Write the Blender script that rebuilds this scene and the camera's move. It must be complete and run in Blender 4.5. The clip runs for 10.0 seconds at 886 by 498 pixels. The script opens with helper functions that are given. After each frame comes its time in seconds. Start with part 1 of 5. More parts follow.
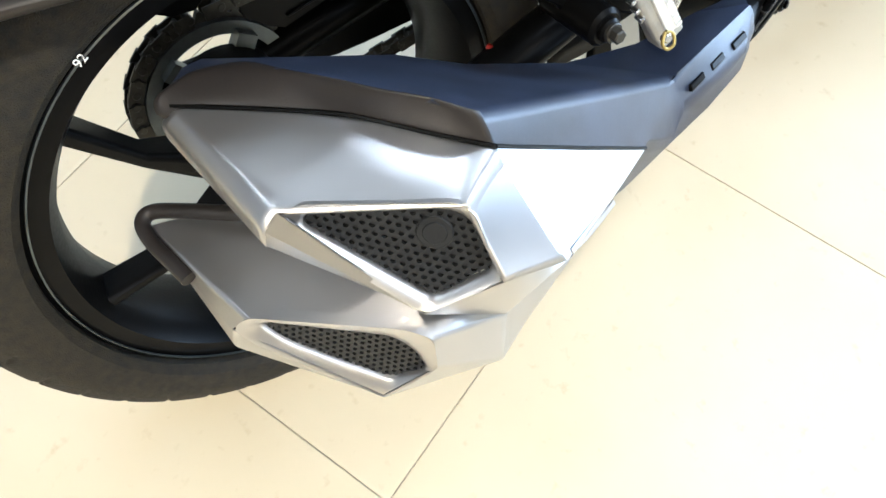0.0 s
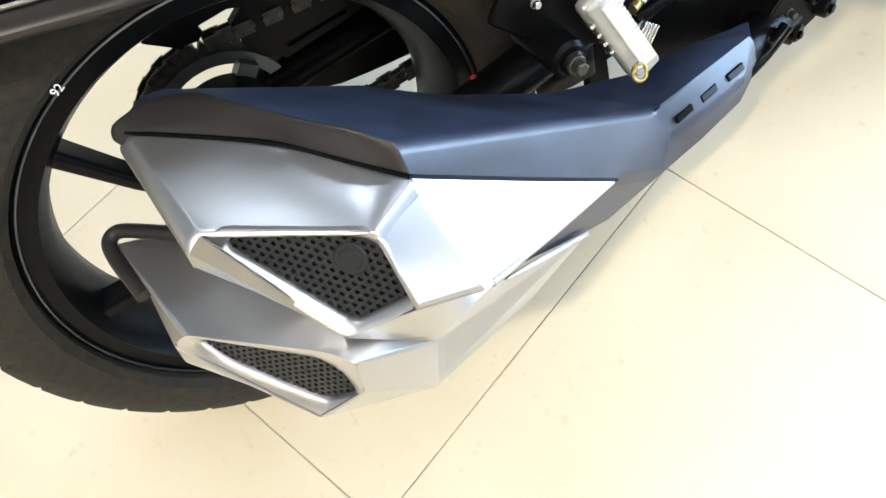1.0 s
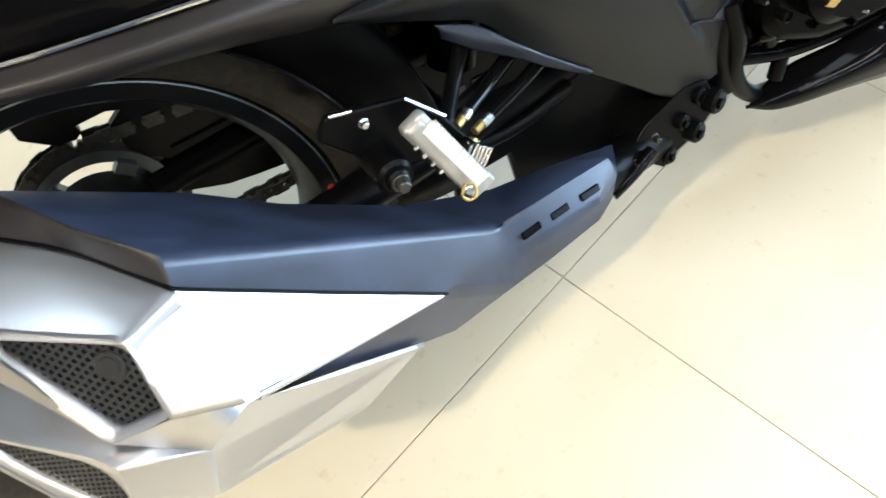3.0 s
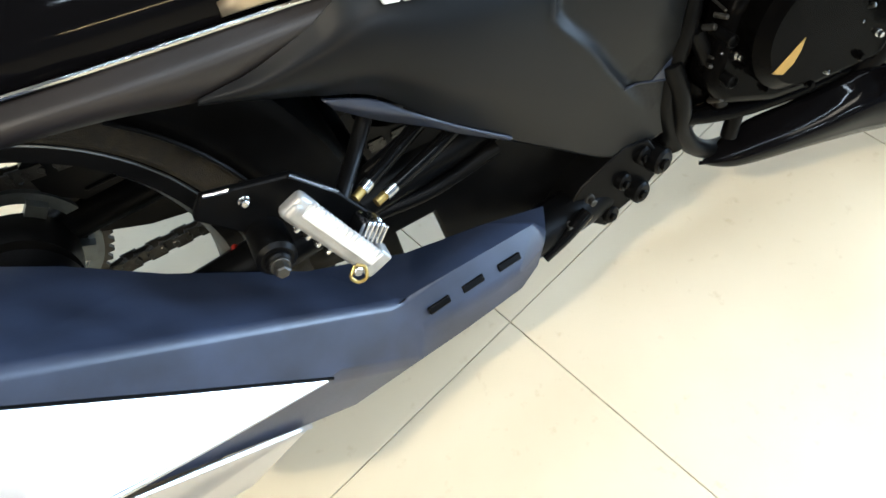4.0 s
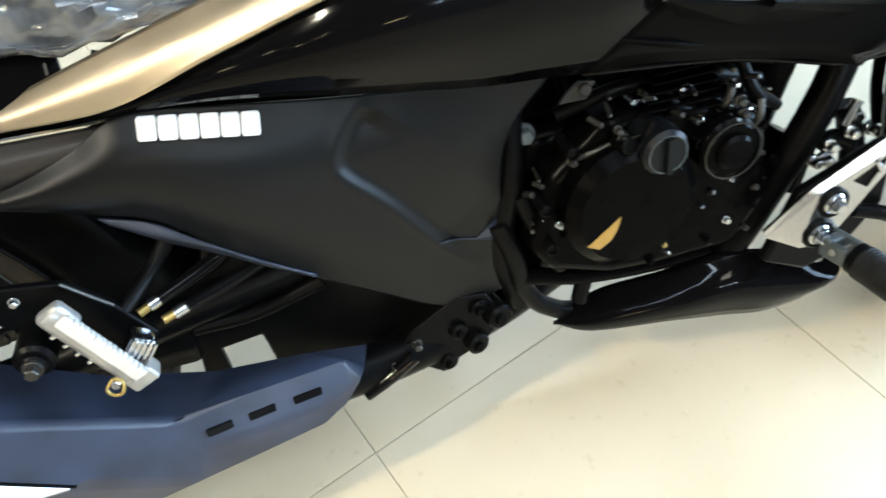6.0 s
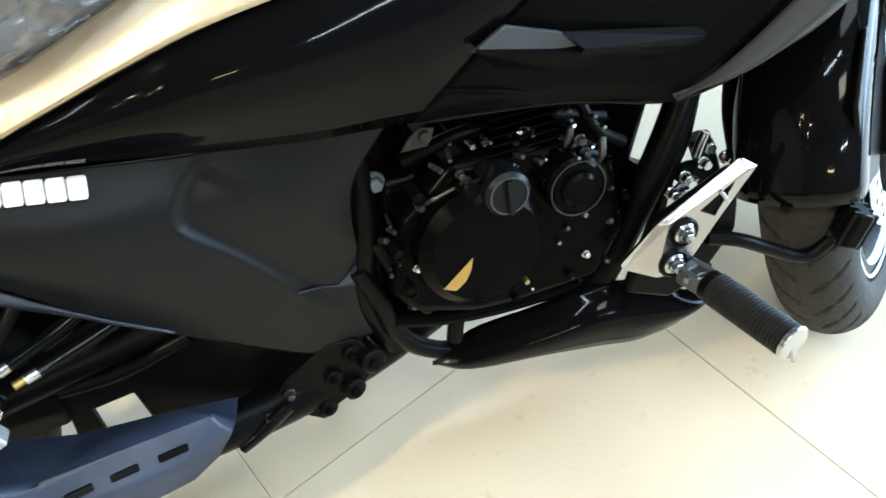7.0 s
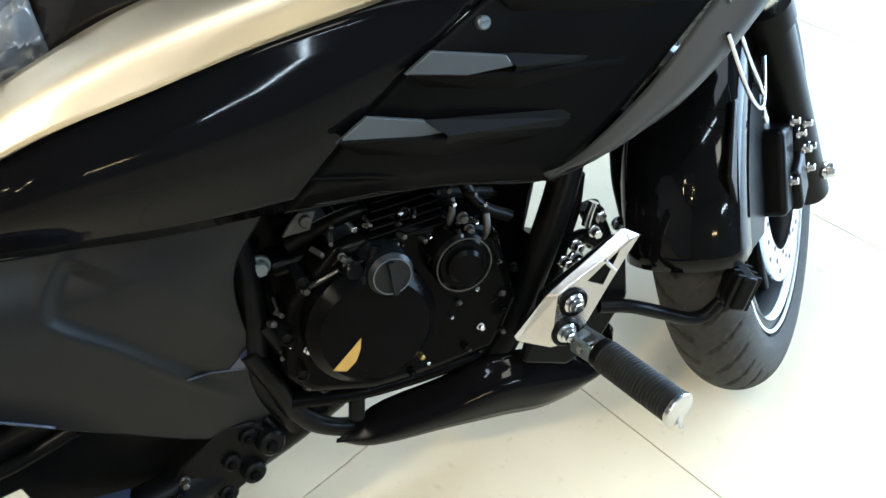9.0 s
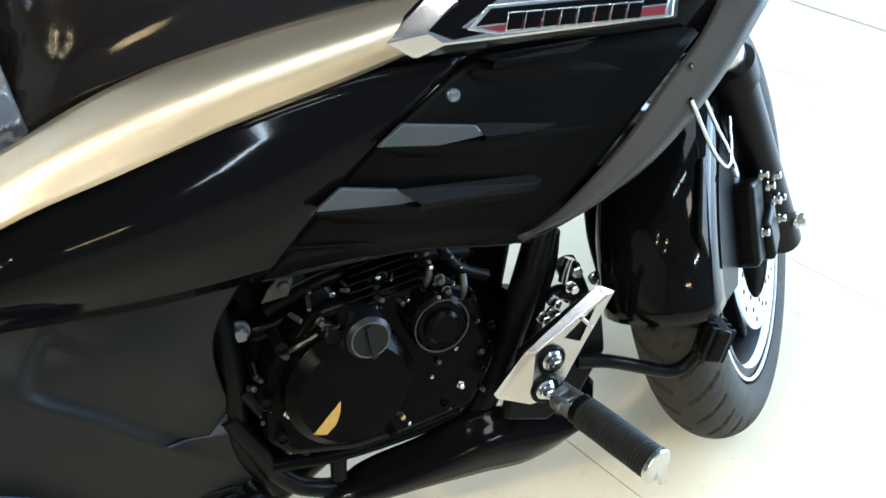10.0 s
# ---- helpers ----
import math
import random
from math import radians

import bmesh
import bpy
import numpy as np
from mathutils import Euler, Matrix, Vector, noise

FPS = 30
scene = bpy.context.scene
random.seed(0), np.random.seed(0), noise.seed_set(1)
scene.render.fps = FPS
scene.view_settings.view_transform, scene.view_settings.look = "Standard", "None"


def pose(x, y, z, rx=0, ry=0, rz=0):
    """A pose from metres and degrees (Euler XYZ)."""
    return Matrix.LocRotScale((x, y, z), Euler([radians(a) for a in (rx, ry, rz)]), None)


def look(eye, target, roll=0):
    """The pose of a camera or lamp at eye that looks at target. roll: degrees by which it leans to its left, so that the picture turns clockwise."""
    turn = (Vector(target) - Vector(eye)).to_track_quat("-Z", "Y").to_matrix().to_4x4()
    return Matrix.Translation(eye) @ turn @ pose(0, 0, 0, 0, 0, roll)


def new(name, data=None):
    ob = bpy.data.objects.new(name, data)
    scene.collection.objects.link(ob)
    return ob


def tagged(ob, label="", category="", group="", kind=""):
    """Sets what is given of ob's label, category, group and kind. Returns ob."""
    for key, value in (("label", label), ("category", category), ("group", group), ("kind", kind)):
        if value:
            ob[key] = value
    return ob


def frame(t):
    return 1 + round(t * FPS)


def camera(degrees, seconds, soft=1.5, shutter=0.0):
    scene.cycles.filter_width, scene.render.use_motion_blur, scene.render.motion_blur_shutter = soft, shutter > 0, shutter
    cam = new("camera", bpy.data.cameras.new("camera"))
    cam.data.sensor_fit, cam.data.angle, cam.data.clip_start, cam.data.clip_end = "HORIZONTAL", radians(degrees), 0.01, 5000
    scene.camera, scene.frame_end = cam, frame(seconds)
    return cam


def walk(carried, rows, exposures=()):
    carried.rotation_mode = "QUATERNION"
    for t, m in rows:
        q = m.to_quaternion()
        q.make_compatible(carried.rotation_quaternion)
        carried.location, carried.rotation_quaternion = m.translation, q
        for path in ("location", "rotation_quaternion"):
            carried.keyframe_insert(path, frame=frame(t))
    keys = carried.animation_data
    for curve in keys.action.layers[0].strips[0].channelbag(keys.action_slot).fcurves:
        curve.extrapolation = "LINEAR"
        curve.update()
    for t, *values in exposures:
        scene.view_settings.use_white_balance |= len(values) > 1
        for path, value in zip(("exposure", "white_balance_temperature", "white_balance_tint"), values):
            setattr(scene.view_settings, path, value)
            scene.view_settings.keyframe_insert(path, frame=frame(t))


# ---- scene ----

from mathutils.bvhtree import BVHTree

cam = camera(58.7, 10.0, shutter=0.35)
PATH = [
    (0.0, (-0.0983, -0.3116, 0.9218), (0.1481, -0.0028, 0.0032), 3.14),
    (0.5, (-0.0612, -0.3355, 0.9293), (0.1497, 0.0142, 0.0165), -3.49),
    (1.0, (-0.0212, -0.3658, 0.9297), (0.1528, 0.0252, 0.0259), -8.47),
    (1.5, (0.0051, -0.3911, 0.9200), (0.1409, 0.0235, 0.0202), -11.16),
    (2.0, (0.0285, -0.4231, 0.9222), (0.1500, 0.0287, 0.0384), -11.98),
    (2.5, (0.0696, -0.4232, 0.9414), (0.2333, 0.0366, 0.0686), -8.31),
    (3.0, (0.1036, -0.4292, 0.9425), (0.3284, 0.0463, 0.0920), -4.71),
    (3.2, (0.1240, -0.4281, 0.9473), (0.3561, 0.0398, 0.0945), -4.49),
    (4.5, (0.3080, -0.3836, 0.9519), (0.4272, 0.0962, 0.0827), -7.93),
    (5.0, (0.3475, -0.4110, 0.9389), (0.4200, 0.1210, 0.0953), -9.05),
    (5.5, (0.4113, -0.4367, 0.9550), (0.4890, 0.1407, 0.1422), -7.53),
    (6.0, (0.4723, -0.4663, 0.9681), (0.6190, 0.1317, 0.1801), -3.82),
    (6.2, (0.4808, -0.4885, 0.9701), (0.6549, 0.1188, 0.1950), -3.47),
    (7.3, (0.5982, -0.5017, 0.9828), (0.8008, 0.1202, 0.2264), -3.97),
    (7.5, (0.6078, -0.5057, 0.9851), (0.8160, 0.1231, 0.2359), -4.27),
    (8.0, (0.6234, -0.5101, 0.9933), (0.8542, 0.1255, 0.2566), -3.29),
    (8.5, (0.6315, -0.5116, 0.9954), (0.8758, 0.1263, 0.2651), -2.96),
    (9.0, (0.6388, -0.5097, 1.0001), (0.9037, 0.1301, 0.2787), -2.35),
    (9.5, (0.6477, -0.5093, 1.0082), (0.9236, 0.1428, 0.3021), -2.62),
    (10.0, (0.6522, -0.5087, 1.0232), (0.9460, 0.1565, 0.3367), -2.50),
]
walk(cam, [(t, look(eye, target, roll)) for t, eye, target, roll in PATH], exposures=[(0.0, 0.55, 6030, 10), (5.0, 0.49, 6080, 8), (7.5, 0.43, 6000, 6), (10.0, 0.42, 5880, 6)])

# ---- world and light ----
world = bpy.data.worlds.new("showroom_sky")
scene.world = world
world.use_nodes = True
wn = world.node_tree.nodes
sky = wn.new("ShaderNodeTexSky")
sky.sky_type, sky.sun_disc, sky.sun_elevation, sky.sun_rotation = "NISHITA", False, radians(50), radians(200)
world.node_tree.links.new(sky.outputs[0], wn["Background"].inputs[0])
wn["Background"].inputs[1].default_value = 0.10


def area_lamp(name, m, size_x, size_y, power, colour):
    lamp = bpy.data.lights.new(name, "AREA")
    lamp.shape, lamp.size, lamp.size_y, lamp.energy, lamp.color = "RECTANGLE", size_x, size_y, power, colour
    ob = new(name, lamp)
    ob.matrix_world = m
    return ob


# daylight through the open shop front ahead of the bike, ceiling and wall tubes, warm downlights and a warm wall lamp
area_lamp("daylight_front", look((5.56, -0.1, 1.27), (2.4, -0.1, 0.9)), 4.4, 2.4, 700.0, (0.58, 0.77, 1.0))
# Second tube added to brighten the side band; fourth fills the shaded floor.
for tube_x, tube_y, power in ((0.55, -1.35, 16.0), (-2.45, -0.35, 9.0), (-1.2, 1.9, 19.0), (1.6, 2.2, 32.0)):
    area_lamp("tube_light", look((tube_x, tube_y, 2.93), (tube_x, tube_y, 0.0)), 1.2, 0.05, power, (0.80, 0.91, 1.0))
area_lamp("ceiling_panel", look((1.75, -0.45, 2.94), (1.75, -0.45, 0.0)), 1.2, 1.2, 26.0, (0.90, 0.96, 1.0))
area_lamp("tube_light", look((1.60, -4.30, 2.42), (1.60, 0.0, 2.2)), 1.1, 0.045, 32.0, (0.80, 0.91, 1.0))
area_lamp("wall_lamp", look((-0.1, -4.30, 1.72), (-0.1, 0.0, 1.6)), 0.7, 0.07, 16.0, (1.0, 0.74, 0.38))
for spot_x, spot_y in ((-2.6, -1.9), (-2.1, -2.6), (-3.3, -2.2), (-2.8, -3.0)):
    area_lamp("downlight", look((spot_x, spot_y, 2.95), (spot_x, spot_y, 0.0)), 0.10, 0.10, 9.0, (1.0, 0.80, 0.48))
area_lamp("downlight", look((-1.4, -0.9, 2.95), (-1.4, -0.9, 0.0)), 0.10, 0.10, 66.0, (1.0, 0.87, 0.66))
area_lamp("downlight", look((1.2, -2.3, 2.95), (1.2, -2.3, 0.0)), 0.60, 0.60, 22.0, (1.0, 0.90, 0.74))


# ---- materials ----
def material(name, base, rough=0.5, metal=0.0, vary=0.12, scale=14.0, fine=220.0, bump=0.05, coat=0.0, rough_vary=0.08, dirt=None, spec=0.5, coords="Object"):
    m = bpy.data.materials.new(name)
    m.use_nodes = True
    nt = m.node_tree
    n, l = nt.nodes, nt.links
    b = n["Principled BSDF"]
    tc = n.new("ShaderNodeTexCoord")
    big, small = n.new("ShaderNodeTexNoise"), n.new("ShaderNodeTexNoise")
    big.inputs["Scale"].default_value, small.inputs["Scale"].default_value = scale, fine
    big.inputs["Detail"].default_value, small.inputs["Detail"].default_value = 4.0, 2.0
    for t in (big, small):
        l.new(tc.outputs[coords], t.inputs["Vector"])
    ramp = n.new("ShaderNodeValToRGB")
    lo = tuple(c * (1 - vary) for c in base)
    hi = tuple(min(1.0, c * (1 + vary)) for c in base)
    if dirt:
        lo = dirt
    ramp.color_ramp.elements[0].position, ramp.color_ramp.elements[1].position = 0.3, 0.7
    ramp.color_ramp.elements[0].color, ramp.color_ramp.elements[1].color = (*lo, 1), (*hi, 1)
    l.new(big.outputs["Fac"], ramp.inputs["Fac"])
    l.new(ramp.outputs["Color"], b.inputs["Base Color"])
    mr = n.new("ShaderNodeMapRange")
    mr.inputs["To Min"].default_value, mr.inputs["To Max"].default_value = max(0.02, rough - rough_vary), min(1.0, rough + rough_vary)
    l.new(small.outputs["Fac"], mr.inputs["Value"])
    l.new(mr.outputs["Result"], b.inputs["Roughness"])
    b.inputs["Metallic"].default_value = metal
    b.inputs["Coat Weight"].default_value = coat
    b.inputs["Coat Roughness"].default_value = 0.06
    b.inputs["Specular IOR Level"].default_value = spec
    if bump:
        bp = n.new("ShaderNodeBump")
        bp.inputs["Strength"].default_value, bp.inputs["Distance"].default_value = bump, 0.002
        l.new(small.outputs["Fac"], bp.inputs["Height"])
        l.new(bp.outputs["Normal"], b.inputs["Normal"])
    return m


M_SILVER = material("satin_silver_paint", (0.55, 0.545, 0.55), 0.35, 0.92, 0.05, 9, 1400, 0.04, rough_vary=0.03)
M_COVER = material("matt_dark_plastic", (0.021, 0.028, 0.050), 0.41, 0.0, 0.3, 16, 900, 0.04, dirt=(0.011, 0.0145, 0.026), spec=0.55)
M_EDGE = material("matt_black_plastic_warmed", (0.018, 0.0150, 0.0140), 0.40, 0.0, 0.25, 14, 600, 0.06, spec=0.4)
M_PANEL = material("matt_black_panel", (0.0034, 0.0040, 0.0048), 0.38, 0.0, 0.25, 7, 1200, 0.05, spec=0.19)
M_GLOSS = material("gloss_black_paint", (0.0026, 0.0024, 0.0027), 0.065, 0.0, 0.1, 6, 300, 0.0, rough_vary=0.02, spec=0.07)
M_GOLD = material("champagne_metallic_paint", (0.60, 0.50, 0.355), 0.40, 0.95, 0.08, 8, 1600, 0.16, coat=0.15)
M_FIN = material("titanium_grey_paint", (0.030, 0.0295, 0.028), 0.46, 0.20, 0.10, 8, 1600, 0.12, spec=0.25)
M_LOUVRE_LIT = material("lit_louvre_plastic", (0.034, 0.039, 0.043), 0.40, 0.0, 0.15, 20, 500, 0.03, spec=0.4)
M_RIDGE_LIT = material("lit_black_ridge", (0.0038, 0.0041, 0.0045), 0.45, 0.0, 0.2, 12, 800, 0.04, spec=0.07)
M_TANK = material("gloss_brown_black_paint", (0.0075, 0.0060, 0.0052), 0.08, 0.0, 0.15, 6, 1500, 0.03, rough_vary=0.02, spec=0.35)
M_FENDER = material("gloss_black_fender", (0.0028, 0.0028, 0.0030), 0.06, 0.0, 0.1, 6, 300, 0.0, rough_vary=0.02, spec=0.12)
M_RUBBER = material("tyre_rubber", (0.013, 0.013, 0.0125), 0.62, 0.0, 0.3, 120, 900, 1.0, dirt=(0.036, 0.030, 0.021), spec=0.2)
M_RIM = material("rim_black_paint", (0.0040, 0.0040, 0.0042), 0.34, 0.0, 0.3, 18, 300, 0.05, spec=0.11)
M_GOLD_GLINT = material("golden_glint", (0.42, 0.26, 0.07), 0.35, 0.6, 0.1, 60, 500, 0.03)
M_GLINT_STRIP = material("rim_glint_strip_white", (0.70, 0.74, 0.78), 0.4, 0.0, 0.05, 20, 300, 0.0)
M_STEEL = material("bright_steel", (0.58, 0.58, 0.58), 0.22, 1.0, 0.1, 30, 500, 0.03)
M_CHROME = material("polished_alloy", (0.52, 0.52, 0.53), 0.13, 1.0, 0.08, 20, 400, 0.03)
M_ALLOY = material("satin_alloy", (0.50, 0.48, 0.475), 0.24, 1.0, 0.1, 25, 400, 0.05)
M_PEG = material("cast_alloy_peg", (0.40, 0.395, 0.38), 0.42, 0.5, 0.12, 60, 600, 0.15)
M_ENGINE = material("engine_black_paint", (0.0016, 0.0015, 0.0015), 0.18, 0.0, 0.3, 40, 500, 0.06, spec=0.03)
M_SHROUD = material("satin_black_shroud", (0.0022, 0.0022, 0.0023), 0.36, 0.0, 0.2, 9, 700, 0.03, spec=0.035)
M_FRAME = material("frame_black_paint", (0.0026, 0.0026, 0.0027), 0.33, 0.0, 0.3, 30, 400, 0.03, spec=0.07)
M_CHAIN = material("oily_chain_steel", (0.05, 0.048, 0.043), 0.4, 0.7, 0.3, 80, 500, 0.1)
M_SPROCKET = material("sprocket_grey_steel", (0.13, 0.15, 0.16), 0.4, 0.8, 0.2, 40, 400, 0.06)
M_BRASS = material("zinc_yellow_plating", (0.38, 0.28, 0.10), 0.34, 0.9, 0.1, 60, 500, 0.05)
M_RED = material("red_plastic", (0.30, 0.022, 0.016), 0.4, 0.0, 0.1, 60, 500, 0.02)
M_WHITE = material("white_lettering", (0.82, 0.82, 0.82), 0.45, 0.0, 0.03, 40, 500, 0.0)
M_TEETH = material("bright_cast_teeth", (0.80, 0.80, 0.79), 0.35, 0.4, 0.08, 60, 600, 0.1)
M_GRILLE = material("grille_black_steel", (0.016, 0.0175, 0.020), 0.42, 0.2, 0.2, 60, 600, 0.05)
M_TAG = material("rubber_grip", (0.008, 0.0078, 0.007), 0.6, 0.0, 0.3, 60, 500, 0.2, spec=0.25)
M_SEAT = material("plastic_wrapped_vinyl", (0.11, 0.118, 0.130), 0.10, 0.0, 0.7, 26, 45, 1.0, coat=1.0, rough_vary=0.06)
M_WALL = material("showroom_wall_paint", (0.26, 0.253, 0.242), 0.7, 0.0, 0.04, 1.2, 60, 0.05)
M_WALL_GREY = material("grey_wall_paint", (0.155, 0.155, 0.160), 0.7, 0.0, 0.05, 1.2, 60, 0.05)
M_CEIL = material("ceiling_paint", (0.13, 0.13, 0.135), 0.8, 0.0, 0.03, 1.0, 60, 0.03)
M_GROUT = material("tile_grout", (0.54, 0.48, 0.38), 0.9, 0.0, 0.3, 20, 200, 0.2)
M_BADGE_RED = material("badge_red_enamel", (0.16, 0.015, 0.022), 0.2, 0.2, 0.05, 20, 300, 0.0, coat=0.6)


def tile_material():
    m = bpy.data.materials.new("cream_vitrified_tile")
    m.use_nodes = True
    n, l = m.node_tree.nodes, m.node_tree.links
    b = n["Principled BSDF"]
    tc, oi = n.new("ShaderNodeTexCoord"), n.new("ShaderNodeObjectInfo")
    add = n.new("ShaderNodeVectorMath")
    mul = n.new("ShaderNodeMath")
    mul.operation, mul.inputs[1].default_value = "MULTIPLY", 37.0
    l.new(oi.outputs["Random"], mul.inputs[0])
    l.new(tc.outputs["Object"], add.inputs[0])
    l.new(mul.outputs[0], add.inputs[1])
    big, small = n.new("ShaderNodeTexNoise"), n.new("ShaderNodeTexNoise")
    big.inputs["Scale"].default_value, big.inputs["Detail"].default_value = 3.6, 7.0
    small.inputs["Scale"].default_value, small.inputs["Detail"].default_value = 55.0, 3.0
    for t in (big, small):
        l.new(add.outputs[0], t.inputs["Vector"])
    mix = n.new("ShaderNodeMix")
    mix.data_type = "RGBA"
    mix.inputs[6].default_value, mix.inputs[7].default_value = (0.525, 0.437, 0.288, 1), (0.695, 0.610, 0.455, 1)
    l.new(big.outputs["Fac"], mix.inputs[0])
    stain = n.new("ShaderNodeValToRGB")
    stain.color_ramp.elements[0].position, stain.color_ramp.elements[1].position = 0.18, 0.36
    stain.color_ramp.elements[0].color, stain.color_ramp.elements[1].color = (0.86, 0.82, 0.75, 1), (1, 1, 1, 1)
    l.new(small.outputs["Fac"], stain.inputs["Fac"])
    mm = n.new("ShaderNodeMix")
    mm.data_type, mm.blend_type = "RGBA", "MULTIPLY"
    mm.inputs[0].default_value = 1.0
    l.new(mix.outputs[2], mm.inputs[6])
    l.new(stain.outputs["Color"], mm.inputs[7])
    l.new(mm.outputs[2], b.inputs["Base Color"])
    mr = n.new("ShaderNodeMapRange")
    mr.inputs["To Min"].default_value, mr.inputs["To Max"].default_value = 0.30, 0.44
    l.new(big.outputs["Fac"], mr.inputs["Value"])
    l.new(mr.outputs["Result"], b.inputs["Roughness"])
    return m


M_TILE = tile_material()


# ---- building tools ----
def part(name, bm, mat, parent=None, label="", bevel=0.0, smooth=40, thick=0.0, segments=2, offset=-1.0):
    me = bpy.data.meshes.new(name)
    bmesh.ops.recalc_face_normals(bm, faces=bm.faces)
    bm.to_mesh(me)
    bm.free()
    me.materials.append(mat)
    if smooth:
        me.shade_smooth()
        me.set_sharp_from_angle(angle=radians(smooth))
    ob = new(name, me)
    if bevel:
        b = ob.modifiers.new("edge", "BEVEL")
        b.width, b.segments, b.limit_method, b.angle_limit = bevel, segments, "ANGLE", radians(25)
    if thick:
        s = ob.modifiers.new("thickness", "SOLIDIFY")
        s.thickness, s.offset = thick, offset
    if bevel and smooth:
        w = ob.modifiers.new("even_faces", "WEIGHTED_NORMAL")
        w.keep_sharp = True
    if parent:
        ob.parent = parent
    if label:
        ob["label"] = label
    return ob


def group_part(name, parent, m=None):
    e = new(name)
    e.parent = parent
    e.empty_display_size = 0.05
    if m is not None:
        e.matrix_local = m
    return e


def faces(verts, polys):
    bm = bmesh.new()
    vs = [bm.verts.new(v) for v in verts]
    for p in polys:
        bm.faces.new([vs[i] for i in p])
    return bm


def box(cx, cy, cz, sx, sy, sz, m=None):
    bm = bmesh.new()
    bmesh.ops.create_cube(bm, size=1.0, matrix=(m or Matrix()) @ Matrix.LocRotScale((cx, cy, cz), None, (sx, sy, sz)))
    return bm


def join(*bms):
    out = bms[0]
    for b in bms[1:]:
        me = bpy.data.meshes.new("t")
        b.to_mesh(me)
        b.free()
        out.from_mesh(me)
        bpy.data.meshes.remove(me)
    return out


def catmull(points, n):
    p = np.array(points, float)
    if len(p) < 3:
        t = np.linspace(0, 1, n + 1)[:, None]
        return p[0] * (1 - t) + p[-1] * t
    q = np.vstack([2 * p[0] - p[1], p, 2 * p[-1] - p[-2]])
    out = []
    for i in range(1, len(q) - 2):
        for k in range(n):
            t = k / n
            a, b, c, d = q[i - 1:i + 3]
            out.append(0.5 * (2 * b + (c - a) * t + (2 * a - 5 * b + 4 * c - d) * t ** 2 + (3 * b - a - 3 * c + d) * t ** 3))
    out.append(p[-1])
    return np.array(out)


def sheet(rows, nu=5, nv=5, curved=True):
    """A curved sheet through rows of points."""
    rr = [catmull(r, nv) if curved else np.array(r, float) for r in rows]
    cols = [catmull([r[j] for r in rr], nu) for j in range(len(rr[0]))]
    nrow, ncol = len(cols[0]), len(cols)
    bm = bmesh.new()
    v = [[bm.verts.new(cols[j][i]) for j in range(ncol)] for i in range(nrow)]
    for i in range(nrow - 1):
        for j in range(ncol - 1):
            bm.faces.new((v[i][j], v[i + 1][j], v[i + 1][j + 1], v[i][j + 1]))
    bmesh.ops.remove_doubles(bm, verts=bm.verts, dist=0.0004)
    return bm


def tube(points, r, sides=12, n=6, smooth=True, taper=None):
    """A round bar swept along points, with closed ends."""
    p = catmull(points, n) if smooth and len(points) > 2 else np.array(points, float)
    bm = bmesh.new()
    rings, up = [], None
    for i in range(len(p)):
        d = p[min(i + 1, len(p) - 1)] - p[max(i - 1, 0)]
        d = d / np.linalg.norm(d)
        if up is None:
            up = np.cross(d, (0.3, 0.2, 0.9))
        up = up - d * (up @ d)
        up = up / np.linalg.norm(up)
        side = np.cross(d, up)
        rad = r if taper is None else r + (taper - r) * i / (len(p) - 1)
        rings.append([bm.verts.new(p[i] + rad * (math.cos(a) * up + math.sin(a) * side)) for a in np.linspace(0, 2 * np.pi, sides, endpoint=False)])
    for a, b in zip(rings, rings[1:]):
        for k in range(sides):
            bm.faces.new((a[k], a[(k + 1) % sides], b[(k + 1) % sides], b[k]))
    bm.faces.new(rings[0][::-1])
    bm.faces.new(rings[-1])
    return bm


def lathe(profile, sides=96, axis="y", closed=True, m=None):
    """profile: (radius, along the axis). Turned round y."""
    bm = bmesh.new()
    rings = []
    for a in np.linspace(0, 2 * np.pi, sides, endpoint=False):
        rings.append([bm.verts.new((r * math.cos(a), y, r * math.sin(a))) for r, y in profile])
    n = len(profile)
    for i in range(sides):
        a, b = rings[i], rings[(i + 1) % sides]
        for k in range(n if closed else n - 1):
            bm.faces.new((a[k], a[(k + 1) % n], b[(k + 1) % n], b[k]))
    if m is not None:
        bmesh.ops.transform(bm, matrix=m, verts=bm.verts)
    return bm


def disc(c, r, depth, normal=(0, -1, 0), sides=32, rim=0.0):
    """A short cylinder whose outer face is at c, along normal, with a chamfered rim."""
    m = Matrix.Translation(c) @ Vector(normal).to_track_quat("Y", "Z").to_matrix().to_4x4()
    ch = rim or min(r, depth) * 0.2
    bm = bmesh.new()
    prof = [(r, -depth), (r, -ch), (r - ch, 0.0)]
    rings = [[bm.verts.new((q * math.cos(a), y, q * math.sin(a))) for a in np.linspace(0, 2 * np.pi, sides, endpoint=False)] for q, y in prof]
    for a, b in zip(rings, rings[1:]):
        for k in range(sides):
            bm.faces.new((a[k], a[(k + 1) % sides], b[(k + 1) % sides], b[k]))
    bm.faces.new(rings[0][::-1])
    bm.faces.new(rings[-1])
    bmesh.ops.transform(bm, matrix=m, verts=bm.verts)
    return bm


